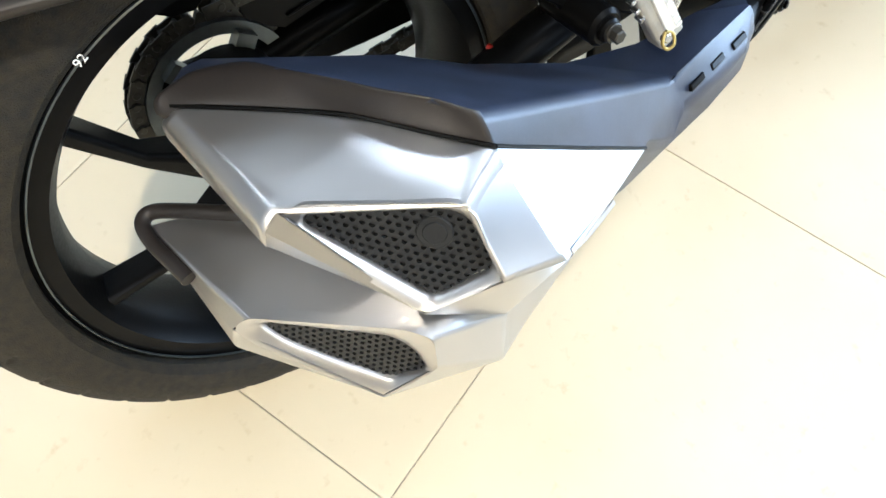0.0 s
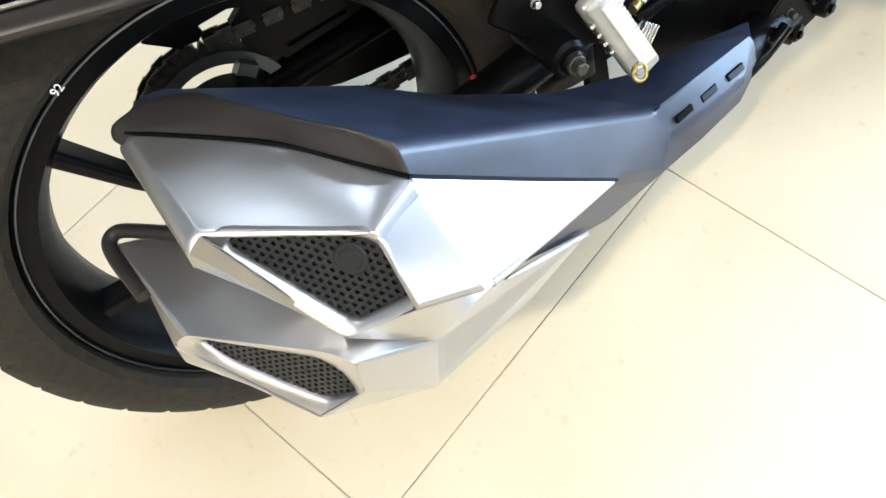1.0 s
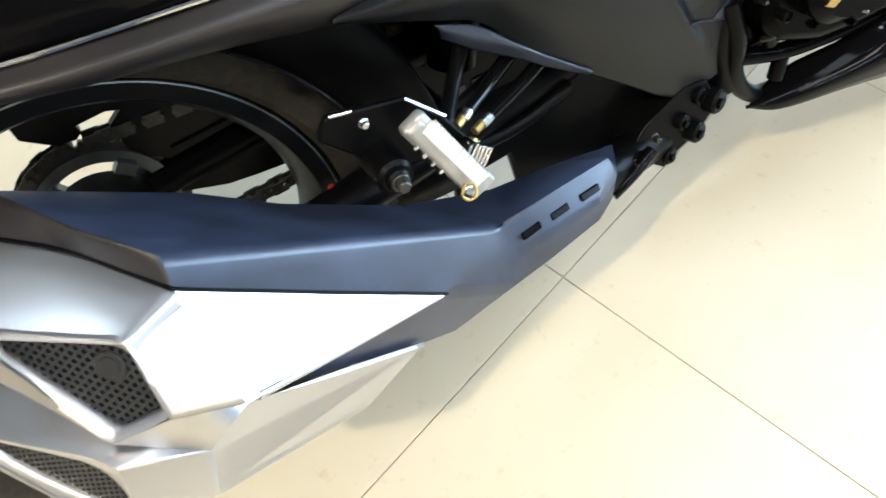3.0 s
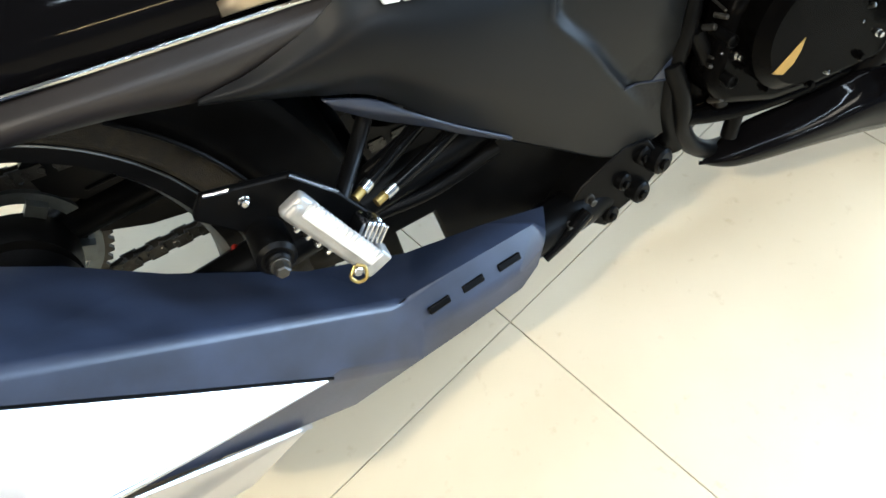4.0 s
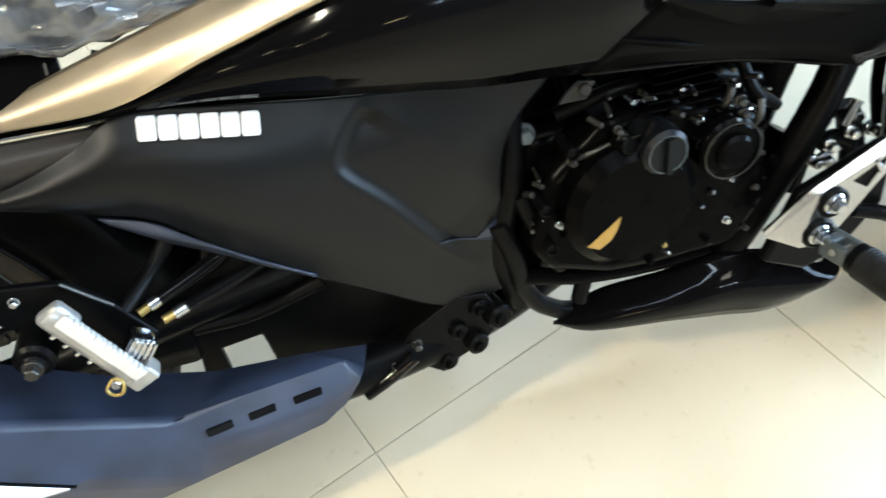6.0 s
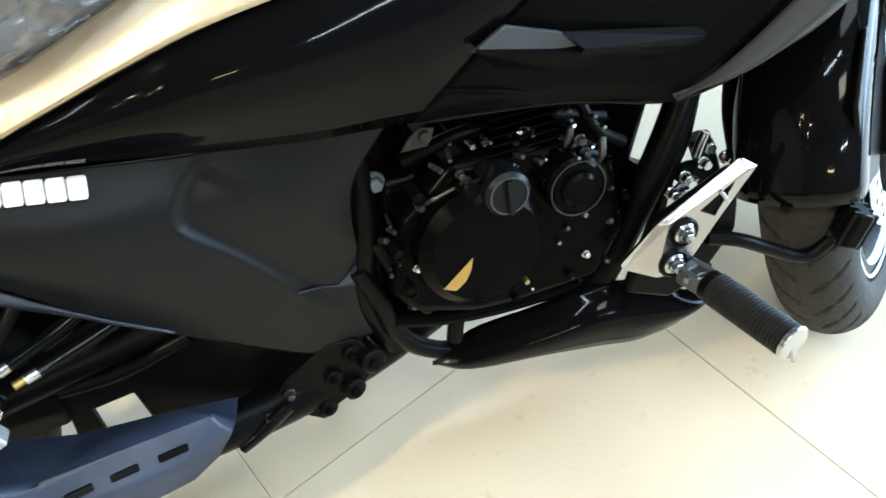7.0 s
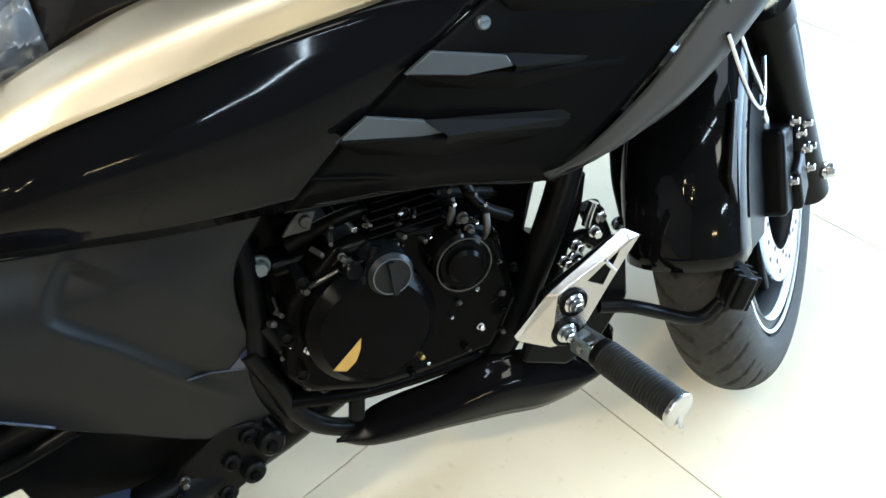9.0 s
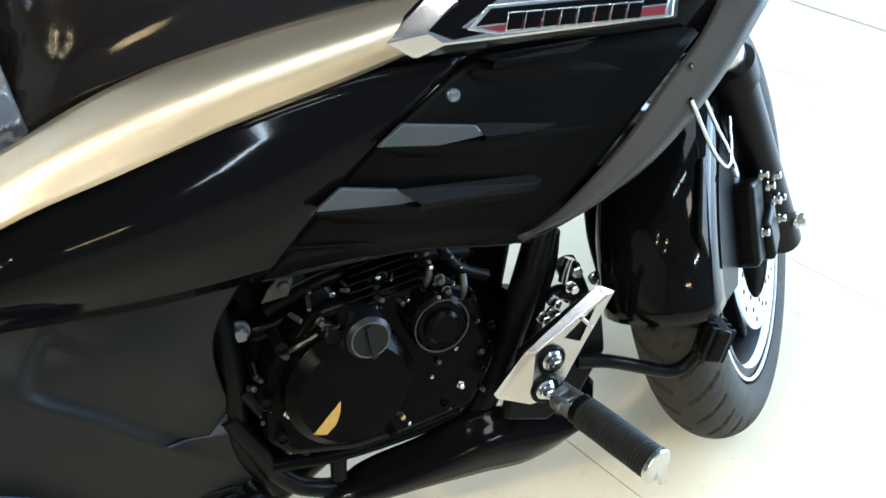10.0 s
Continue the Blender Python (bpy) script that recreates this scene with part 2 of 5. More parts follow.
def plate(outline, y, depth, holes=()):
    """A flat plate in the plane of the bike's side: outline of (x, z) or (x, z, y), depth inwards."""
    bm = bmesh.new()
    front = [bm.verts.new((q[0], q[2] if len(q) > 2 else y, q[1])) for q in outline]
    back = [bm.verts.new((q[0], (q[2] if len(q) > 2 else y) + depth, q[1])) for q in outline]
    bm.faces.new(front)
    bm.faces.new(back[::-1])
    for i in range(len(front)):
        j = (i + 1) % len(front)
        bm.faces.new((front[i], back[i], back[j], front[j]))
    return bm


def hexbolt(c, r, h, normal=(0, -1, 0)):
    return join(disc(c, r * 1.35, h * 0.4, normal, 20), disc(tuple(Vector(c) + Vector(normal) * h * 0.9), r, h * 1.1, normal, 6))


# ---- the room ----
THETA, TILE, CORNER = radians(19.02), 0.5855, (0.4717, -0.0259)
floor = tagged(part("floor", box(0.8, 0.3, -0.055, 9.6, 9.4, 0.10), M_GROUT), "grouted base under cream vitrified showroom floor tiles", "floor", kind="structure")
WALL_LABEL = "plain off-white painted showroom wall"
tagged(part("wall_north", box(0.8, 5.05, 1.5, 9.8, 0.15, 3.1), M_WALL, smooth=0), WALL_LABEL, "wall", kind="structure")
tagged(part("wall_west", box(-4.05, 0.3, 1.5, 0.15, 9.4, 3.1), M_WALL, smooth=0), WALL_LABEL, "wall", kind="structure")
# the shop front is open from the floor to a lintel
tagged(part("wall_east", join(box(5.65, -3.4, 1.5, 0.15, 2.0, 3.1), box(5.65, 3.6, 1.5, 0.15, 2.8, 3.1), box(5.65, -0.1, 2.8, 0.15, 4.6, 0.5)), M_WALL, smooth=0), "off-white wall with an open shop front", "wall", kind="structure")
# Unseen wall, toned darker than the others to dim the silencer's reflection.
tagged(part("wall_south", box(0.8, -4.45, 1.5, 9.8, 0.15, 3.1), M_WALL_GREY, smooth=0), "plain unseen wall, darkened to dim its reflections", "wall", kind="structure")
# Unseen ceiling, kept dark so that little light bounces off it.
tagged(part("ceiling", box(0.8, 0.3, 3.08, 9.8, 9.6, 0.12), M_CEIL, smooth=0), "plain unseen ceiling, kept dark to limit bounce", "ceiling", kind="structure")


# ---- the motorcycle ----
LEAN = 15.9
bike = tagged(new("motorcycle"), "black and silver motorcycle leaning on its side stand on cream tiles", "motorcycle")
bike.matrix_world = pose(0, 0, 0, -LEAN, 0, 0)

# silencer: two stacked slash-cut barrels behind a dark heat cover
muffler = group_part("silencer", bike)
SEAM, V8, NOTCH, TIP, TIP2 = (0.060, -0.300, 0.487), (0.0624, -0.3144, 0.4684), (0.068, -0.348, 0.425), (0.237, -0.2435, 0.314), (0.205, -0.243, 0.270)
V18, CREASE, V1, TOPMID = (0.0612, -0.2857, 0.5037), (0.314, -0.196, 0.311), (-0.066, -0.149, 0.496), (0.005, -0.225, 0.495)
MWL, V4, MWR, MWB = (-0.0570, -0.2590, 0.4882), (0.0252, -0.3195, 0.4835), (0.0262, -0.3445, 0.4385), (-0.0145, -0.3185, 0.4150)
LOWR, V9, V15 = (0.032, -0.331, 0.382), (0.021, -0.339, 0.347), (-0.121, -0.141, 0.416)


def mid(a, b, k=0.5):
    return tuple(a[i] + (b[i] - a[i]) * k for i in range(3))


def shift(a, dx, dy, dz):
    return (a[0] + dx, a[1] + dy, a[2] + dz)


def corner_loop(points, r, n=5):
    """A closed loop with rounded corners, the same number of points to every corner."""
    p = [Vector(q) for q in points]
    out = []
    for k in range(len(p)):
        a, b, c = p[k - 1], p[k], p[(k + 1) % len(p)]
        s, e = b + (a - b).normalized() * min(r, (a - b).length * 0.45), b + (c - b).normalized() * min(r, (c - b).length * 0.45)
        for t in (float(q) for q in np.linspace(0, 1, n)):
            out.append((1 - t) ** 2 * s + 2 * t * (1 - t) * b + t * t * e)
    return out


def loop_normal(points):
    n = Vector()
    p = [Vector(q) for q in points]
    for k in range(len(p)):
        n += p[k].cross(p[(k + 1) % len(p)])
    return n.normalized()


def grille_frame(outer, inner, n, parent):
    """The rounded lip round a grille: out of the cap, over a crest and down to the mesh."""
    c = sum((Vector(q) for q in outer), Vector()) / len(outer)
    wide = [tuple(c + (Vector(q) - c) * 1.03) for q in outer]
    r = 0.0075
    loops = [[v - n * 0.0085 for v in corner_loop(wide, r)], [v + n * 0.0002 for v in corner_loop(outer, r)], [v + n * 0.0007 for v in corner_loop([mid(a, b, 0.22) for a, b in zip(outer, inner)], r)], [v + n * 0.0010 for v in corner_loop([mid(a, b, 0.50) for a, b in zip(outer, inner)], r)], [v + n * 0.0004 for v in corner_loop([mid(a, b, 0.86) for a, b in zip(outer, inner)], r)], [v - n * 0.0006 for v in corner_loop(inner, r)], [v - n * 0.0050 for v in corner_loop(inner, r)]]
    bm = bmesh.new()
    vs = [[bm.verts.new(v) for v in lp] for lp in loops]
    c = len(vs[0])
    for a, b in zip(vs, vs[1:]):
        for k in range(c):
            bm.faces.new((a[k], a[(k + 1) % c], b[(k + 1) % c], b[k]))
    return part("grille_frame", bm, M_SILVER, parent, "satin silver raised lip round the grille", smooth=60)


# upper silver end cap, open where the grille sits
UP_OUT = [(-0.0607, -0.2555, 0.4793), (-0.0466, -0.2612, 0.4897), (0.0234, -0.3168, 0.4858), (0.0274, -0.3235, 0.4784), (0.0266, -0.3432, 0.4372), (-0.0150, -0.3206, 0.4182)]
UP_IN = [(-0.0486, -0.2602, 0.4747), (-0.0379, -0.2645, 0.4827), (0.0202, -0.3117, 0.4775), (0.0260, -0.3191, 0.4714), (0.0280, -0.3357, 0.4408), (-0.0068, -0.3177, 0.4232)]
NU = loop_normal(UP_OUT)
NU = NU if NU.y < 0 else -NU
REAR_T, REAR_M = (-0.080, -0.140, 0.470), (-0.070, -0.258, 0.468)
verts = [V1, TOPMID, SEAM, V8, V4, MWL, MWR, NOTCH, MWB, LOWR, TIP, REAR_T, REAR_M, (-0.016, -0.290, 0.396), (-0.066, -0.145, 0.43), mid(SEAM, TIP, 0.5), (-0.025, -0.192, 0.4965), (0.035, -0.258, 0.490), (-0.067, -0.260, 0.481)]
bm = faces(verts, [(6, 7, 9, 8), (2, 15, 10, 7, 3), (5, 8, 13, 12, 18), (11, 12, 13, 14)])
part("upper_end_cap", bm, M_SILVER, muffler, "satin silver painted silencer end cap", bevel=0.0028, smooth=22, thick=0.0015, segments=4)
grille_frame(UP_OUT, UP_IN, NU, muffler)
cheek = [[mid(mid(SEAM, NOTCH, u), mid(V4, MWR, u), w) for w in (0.0, 0.33, 0.67, 1.0)] for u in (0.0, 0.33, 0.67, 1.0)]
part("cap_cheek", sheet(cheek, 4, 4), M_SILVER, muffler, "twisted satin silver cheek beside the grille", thick=0.0015, smooth=60)
rows = []
for a, b, rise in ((REAR_T, REAR_M, 0.0), ((-0.079, -0.142, 0.483), (-0.067, -0.260, 0.481), 0.0), (shift(V1, -0.006, 0.002, -0.003), MWL, 0.001), (shift(V1, 0.004, -0.004, 0.0), mid(MWL, V4, 0.10), 0.0015), ((-0.025, -0.192, 0.4965), mid(MWL, V4, 0.42), 0.002), (TOPMID, mid(MWL, V4, 0.68), 0.002), ((0.035, -0.258, 0.490), mid(MWL, V4, 0.88), 0.0015), ((0.050, -0.281, 0.4865), mid(MWL, V4, 0.96), 0.0008), (SEAM, V4, 0.0), (mid(SEAM, V8, 0.42), mid(V4, MWR, 0.16), -0.0002)):
    rows.append([a, shift(mid(a, b, 0.33), 0, 0, rise), shift(mid(a, b, 0.67), 0, 0, rise), b])
part("cap_panel", sheet(rows, 5, 5), M_SILVER, muffler, "smooth satin silver top panel of the end cap", thick=0.0015, smooth=60)
# lower silver end cap
LO_OUT = [(-0.1106, -0.2457, 0.4062), (-0.1000, -0.2525, 0.4178), (-0.0288, -0.3176, 0.4125), (-0.0172, -0.3297, 0.4048), (-0.0210, -0.3326, 0.3769), (-0.0539, -0.3107, 0.3433), (-0.0810, -0.2805, 0.3696), (-0.1032, -0.2556, 0.3918)]
LO_IN = [(-0.0955, -0.2535, 0.4075), (-0.0884, -0.2593, 0.4100), (-0.0346, -0.3098, 0.3999), (-0.0270, -0.3193, 0.3878), (-0.0252, -0.3254, 0.3682), (-0.0463, -0.3091, 0.3563), (-0.0671, -0.2869, 0.3722), (-0.0888, -0.2630, 0.3921)]
NL = loop_normal(LO_OUT)
NL = NL if NL.y < 0 else -NL
PEAK, LO_R, V10, V13, LEFT = LO_OUT[3], LO_OUT[4], LO_OUT[5], LO_OUT[1], LO_OUT[0]
verts = [V15, V13, PEAK, LO_R, V10, V9, LOWR, (-0.020, -0.18, 0.412), (0.03, -0.29, 0.400), TIP2, NOTCH, (0.03, -0.29, 0.29), (-0.060, -0.270, 0.30), (-0.115, -0.235, 0.375), (-0.120, -0.14, 0.385), (0.14, -0.245, 0.232), LEFT, LO_OUT[2]]
bm = faces(verts, [(0, 1, 17, 8, 7), (17, 2, 8), (2, 6, 8), (2, 3, 5, 6), (3, 4, 5), (10, 9, 15, 5, 6), (5, 4, 12, 11), (5, 11, 15), (16, 13, 12, 4), (0, 14, 13, 16, 1)])
part("lower_end_cap", bm, M_SILVER, muffler, "satin silver lower silencer end cap", bevel=0.0025, smooth=30, thick=0.0015, segments=4)
grille_frame(LO_OUT, LO_IN, NL, muffler)
part("lower_band", tube([(-0.0615, -0.188, 0.424), (-0.094, -0.156, 0.424), (-0.113, -0.138, 0.422), (-0.1225, -0.141, 0.420), (-0.1235, -0.156, 0.416), (-0.1195, -0.178, 0.412), (-0.1165, -0.194, 0.408)], 0.0054, 14), M_EDGE, muffler, "dark edge band of the lower barrel")
# dark heat cover
FRONT_T, FRONT_B, FRONT_I = (0.470, -0.150, 0.281), (0.458, -0.165, 0.240), (0.491, -0.122, 0.268)
S0, S1, S2, S3 = (0.328, -0.2035, 0.273), (0.376, -0.1975, 0.2695), (0.426, -0.184, 0.2625), (0.466, -0.161, 0.256)
FRONT_M, FRONT_L = (0.480, -0.145, 0.251), (0.433, -0.178, 0.235)
B0, B1, B2, B3 = (-0.060, -0.137, 0.5030), (-0.006, -0.184, 0.5105), (0.0105, -0.2195, 0.5155), (0.0425, -0.2700, 0.5140)
N2, W2 = (-0.050, -0.1285, 0.503), (0.075, -0.334, 0.414)
I0, I1, I2, I3, I4 = (-0.036, -0.121, 0.4965), (0.090, -0.130, 0.430), (0.255, -0.124, 0.318), (0.345, -0.120, 0.285), (0.43, -0.115, 0.272)
D0, D1, D2, D3 = (0.368, -0.197, 0.240), (0.311, -0.205, 0.236), (0.245, -0.215, 0.232), (0.202, -0.236, 0.264)
verts = [V1, TOPMID, SEAM, V18, B1, B0, I0, I1, I2, I3, I4, CREASE, FRONT_T, TIP, FRONT_B, D0, D1, D2, D3, FRONT_I, B2, B3, N2, W2, FRONT_M, FRONT_L, (0.150, -0.128, 0.383), S0, S1, S2, S3, mid(CREASE, FRONT_T)]
bm = faces(verts, [(6, 7, 4, 5, 22), (7, 26, 20, 4), (26, 21, 20), (26, 3, 21), (26, 8, 11, 3), (8, 9, 11), (9, 10, 12, 11), (3, 11, 13, 2), (11, 27, 28, 31), (31, 28, 29, 12), (12, 29, 30), (12, 30, 24), (27, 15, 16), (11, 27, 16, 13), (27, 28, 25, 15), (28, 29, 14, 25), (29, 30, 24, 14), (13, 16, 17, 18), (13, 18, 23), (10, 19, 24, 12)])
bmesh.ops.triangulate(bm, faces=[f for f in bm.faces if len(f.verts) > 4])
skin = BVHTree.FromBMesh(bm)
part("heat_cover", bm, M_COVER, muffler, "matt dark blue-grey plastic heat cover", bevel=0.008, smooth=50, thick=0.0025, segments=4)
edge_rows = [
    [shift(V1, -0.010, 0.002, -0.006), (-0.0785, -0.143, 0.494), (-0.0740, -0.139, 0.5005), B0],
    [(-0.058, -0.160, 0.4968), (-0.056, -0.156, 0.5005), (-0.049, -0.146, 0.5065), (-0.044, -0.143, 0.5070)],
    [(-0.038, -0.179, 0.4968), (-0.034, -0.174, 0.5020), (-0.027, -0.163, 0.5085), (-0.020, -0.160, 0.5092)],
    [(-0.014, -0.204, 0.4960), (-0.010, -0.199, 0.5020), (-0.006, -0.191, 0.5095), B1],
    [TOPMID, (0.006, -0.223, 0.5010), (0.0085, -0.221, 0.5120), B2],
    [(0.022, -0.2455, 0.4920), (0.0225, -0.2470, 0.4990), (0.0235, -0.2480, 0.5130), (0.0245, -0.2480, 0.5170)],
    [(0.041, -0.2720, 0.4890), (0.0415, -0.2720, 0.4960), (0.0420, -0.2710, 0.5100), B3],
    [SEAM, (0.0605, -0.2965, 0.4910), (0.0610, -0.2890, 0.5005), V18]]
# The brown of this edge is the warm floor's reflection put into the colour.
part("cover_edge", sheet(edge_rows, 6, 4), M_EDGE, muffler, "matt rounded edge of the heat cover, browned for its warm reflection", thick=0.002, smooth=60)
lip_n = Vector((0.663, -0.560, 0.497))
lip_e = (Vector(TIP2) - Vector(NOTCH)).normalized()
lip_w = lip_n.cross(lip_e).normalized() * 0.0021
lip_pts = [Vector(NOTCH).lerp(Vector(TIP2), k) + lip_n * 0.0012 for k in (0.14, 0.4, 0.7, 1.0)]
part("cap_lip", sheet([[p - lip_w * f, p, p + lip_w * f] for p, f in zip(lip_pts, (0.25, 0.9, 1.0, 1.0))], 4, 2), M_SILVER, muffler, "thin bright lip along the lower barrel", thick=0.0015)
part("cap_lip", tube([shift(mid(NOTCH, TIP, 0.04), 0, 0.0025, -0.001), shift(mid(NOTCH, TIP, 0.5), 0, 0.002, -0.0022), shift(mid(NOTCH, TIP, 0.975), -0.001, 0.0015, -0.001)], 0.0030, 12, taper=0.0018), M_SILVER, muffler, "rounded silver lower edge of the end cap")
part("panel_gap", tube([shift(V1, -0.003, 0.002, 0.0), (-0.045, -0.1725, 0.4968), shift(TOPMID, 0, 0, 0.0008), (0.034, -0.262, 0.4905), shift(SEAM, 0, 0.001, 0.0005)], 0.0017, 8), M_FRAME, muffler, "dark gap between the heat cover and the silver cap")
part("panel_gap", tube([shift(SEAM, 0, 0.001, 0.0005), mid(SEAM, TIP, 0.5), TIP], 0.0015, 8, smooth=False), M_FRAME, muffler, "dark gap between the heat cover and the silver cap")
# lower silencer body behind the caps
part("silencer_body", tube([(-0.07, -0.20, 0.385), (0.08, -0.21, 0.36), (0.24, -0.175, 0.275), (0.40, -0.145, 0.245)], 0.030, 20), M_FRAME, muffler, "black silencer body inside the covers")


def grille(loop, n, pitch, parent, sink):
    """A perforated plate inside a loop: round holes with their own edge, in staggered rows."""
    p = corner_loop(loop, 0.004)
    c = sum(p, Vector()) / len(p)
    ex = (Vector(loop[1]) - Vector(loop[0])).normalized()
    ex = (ex - n * ex.dot(n)).normalized()
    ey = n.cross(ex)
    poly = [((q - c).dot(ex), (q - c).dot(ey)) for q in p]

    def inside(x, y):
        odd = False
        for (x0, y0), (x1, y1) in zip(poly, poly[1:] + poly[:1]):
            if (y0 > y) != (y1 > y) and x < (x1 - x0) * (y - y0) / (y1 - y0) + x0:
                odd = not odd
        return odd

    bm = bmesh.new()
    row = pitch * 0.866
    around = [(-0.5, -0.5), (0, -0.5), (0.5, -0.5), (0.5, 0), (0.5, 0.5), (0, 0.5), (-0.5, 0.5), (-0.5, 0)]
    for j in range(-30, 31):
        for i in range(-40, 41):
            x, y = (i + (0.5 if j % 2 else 0.0)) * pitch, j * row
            if not any(inside(x + u * pitch * 0.2, y + w * row * 0.2) for u, w in around):
                continue
            m = c + ex * x + ey * y
            outer = [bm.verts.new(m + ex * u * pitch + ey * w * row) for u, w in around]
            ring, deep = [], []
            for u, w in around:
                a = math.atan2(w * row, u * pitch)
                q = m + (ex * math.cos(a) + ey * math.sin(a)) * pitch * 0.31
                ring.append(bm.verts.new(q))
                deep.append(bm.verts.new(q - n * sink))
            for k in range(8):
                kk = (k + 1) % 8
                bm.faces.new((outer[k], outer[kk], ring[kk], ring[k]))
                bm.faces.new((ring[k], ring[kk], deep[kk], deep[k]))
    bmesh.ops.remove_doubles(bm, verts=bm.verts, dist=0.0001)
    back = bm.faces.new([bm.verts.new(q - n * 0.0032) for q in p])
    for v in bm.verts:
        v.co -= n * 0.0026
    return part("grille", bm, M_GRILLE, parent, "perforated black steel grille", smooth=0)


grille(UP_IN, NU, 0.0056, muffler, 0.0022)
grille(LO_IN, NL, 0.0050, muffler, 0.0022)
part("outlet_boss", join(disc(tuple(Vector((0.008, -0.3092, 0.4635)) - NU * 0.0012), 0.0105, 0.004, NU, 32), disc(tuple(Vector((0.008, -0.3092, 0.4635)) - NU * 0.0006), 0.0070, 0.002, NU, 28)), M_GRILLE, muffler, "round black boss in the grille")
for c, along in (((0.346, -0.196, 0.286), (0.021, 0.0055, -0.0015)), ((0.384, -0.188, 0.282), (0.022, 0.008, -0.004)), ((0.425, -0.174, 0.273), (0.024, 0.009, -0.005))):
    at, ez, _, _ = skin.find_nearest(Vector(c))
    ez = ez if ez.y < 0 else -ez
    ex = Vector(along)
    size = ex.length + 0.002
    ex = (ex - ez * ex.dot(ez)).normalized()
    mm = Matrix((ex, ez.cross(ex), ez)).transposed().to_4x4()
    mm.translation = at
    slot = box(0, 0, -0.004, size, 0.0076, 0.0104, mm)
    part("vent_slot", slot, M_FRAME, muffler, "dark rounded cooling slot", bevel=0.0015)

# wheels
def wheel(name, tyre_r, tube_r, width, spokes, phase, glint, parent, m, slant=0.0, yoff=0.0, grooves=38, slim=1.0):
    w = group_part(name, parent, m)
    core = tyre_r - tube_r
    across = np.linspace(-100, 100, 41)
    n_around = 420
    bm = bmesh.new()
    rings = []
    for k in range(n_around):
        th = 2 * np.pi * k / n_around
        ring = []
        for a in across:
            u = math.sin(radians(a))
            r = core + tube_r * math.cos(radians(a))
            s = (k / n_around * grooves + 0.9 * abs(u) + (0.5 if u > 0 else 0.0)) % 1.0
            if 0.12 < abs(u) < 0.88 and abs(a) < 80 and s < 0.13:
                r -= 0.0035
            elif abs(a) > 82 and int(abs(a)) % 9 < 4:
                r -= 0.0006
            ring.append(bm.verts.new((r * math.cos(th), width * 0.5 * u, r * math.sin(th))))
        for r, u in ((0.2215, 0.44), (0.2215, -0.44)):
            ring.append(bm.verts.new((r * math.cos(th), width * u, r * math.sin(th))))
        rings.append(ring)
    for k in range(n_around):
        p, q = rings[k], rings[(k + 1) % n_around]
        for c in range(len(p)):
            bm.faces.new((p[c], p[(c + 1) % len(p)], q[(c + 1) % len(p)], q[c]))
    part("tyre", bm, M_RUBBER, w, "dusty black rubber tyre with cut tread grooves", smooth=30)
    hw = width * 0.36
    rim = [(0.222, -hw - 0.002), (0.218, -hw - 0.006), (0.219, -hw + 0.006), (0.205, -hw + 0.012), (0.200, 0.0), (0.205, hw - 0.012), (0.219, hw - 0.006), (0.218, hw + 0.006), (0.200, hw + 0.004), (0.190, hw - 0.014), (0.184, 0.0), (0.190, -hw + 0.014), (0.200, -hw - 0.004)]
    part("rim", lathe(rim, 120), M_RIM, w, "black cast alloy rim", smooth=35)
    # White rings stand for daylight glinting on the edges of the black rim.
    if glint:
        part("rim_glint", lathe([(0.2165, -hw - 0.0075), (0.2125, -hw - 0.0075), (0.2125, -hw - 0.0045), (0.2165, -hw - 0.0045)], 120), M_GLINT_STRIP, w, "white ring drawn for the daylight glint on the rim edge")
        part("rim_glint", lathe([(0.1995, -hw - 0.0065), (0.1955, -hw + 0.0005), (0.1955, -hw + 0.003), (0.1995, -hw - 0.003)], 120), M_GLINT_STRIP, w, "white ring drawn for the daylight glint on the rim edge")
    part("hub", lathe([(0.052, -0.03), (0.058, -0.024), (0.058, 0.024), (0.052, 0.03), (0.012, 0.045), (0.012, -0.045)], 48), M_RIM, w, "black cast wheel hub")
    for turn_k in (spokes if isinstance(spokes, tuple) else [phase + 360 / spokes * k for k in range(spokes)]):
        turn_k, lean = turn_k if isinstance(turn_k, tuple) else (turn_k, slant)
        a = radians(turn_k)
        vs = []
        for r, hw2, yd, yc, turn in ((0.05, 0.016, 0.020, -0.005, lean), (0.12, 0.0095 * slim, 0.012, yoff * 0.6, lean * 0.45), (0.192, 0.011 * slim, 0.014, yoff, 0.0)):
            ca, sa = math.cos(a + radians(turn)), math.sin(a + radians(turn))
            for t, y in ((hw2, -yd), (hw2 * 0.6, -yd - 0.004), (-hw2 * 0.6, -yd - 0.004), (-hw2, -yd), (-hw2, yd), (hw2, yd)):
                vs.append((r * ca - t * sa, y + yc, r * sa + t * ca))
        fs = []
        for s in range(2):
            for k2 in range(6):
                fs.append((s * 6 + k2, s * 6 + (k2 + 1) % 6, s * 6 + 6 + (k2 + 1) % 6, s * 6 + 6 + k2))
        part("spoke", faces(vs, fs), M_RIM, w, bevel=0.003)
    return w


rear = wheel("rear_wheel", 0.302, 0.062, 0.138, ((136, 20.0), 191, 251, 311), 131, False, bike, pose(0, 0, 0.30), 24.0, -0.022, slim=0.72)
# Lighter ring put in for the thin reflection along the rear rim.
part("rim_edge", lathe([(0.2170, -0.0562), (0.2155, -0.0566), (0.2155, -0.0545), (0.2170, -0.0540)], 120), M_SPROCKET, rear, "grey ring drawn for the thin reflection on the rear rim")
digits = bpy.data.curves.new("sidewall_mark", "FONT")
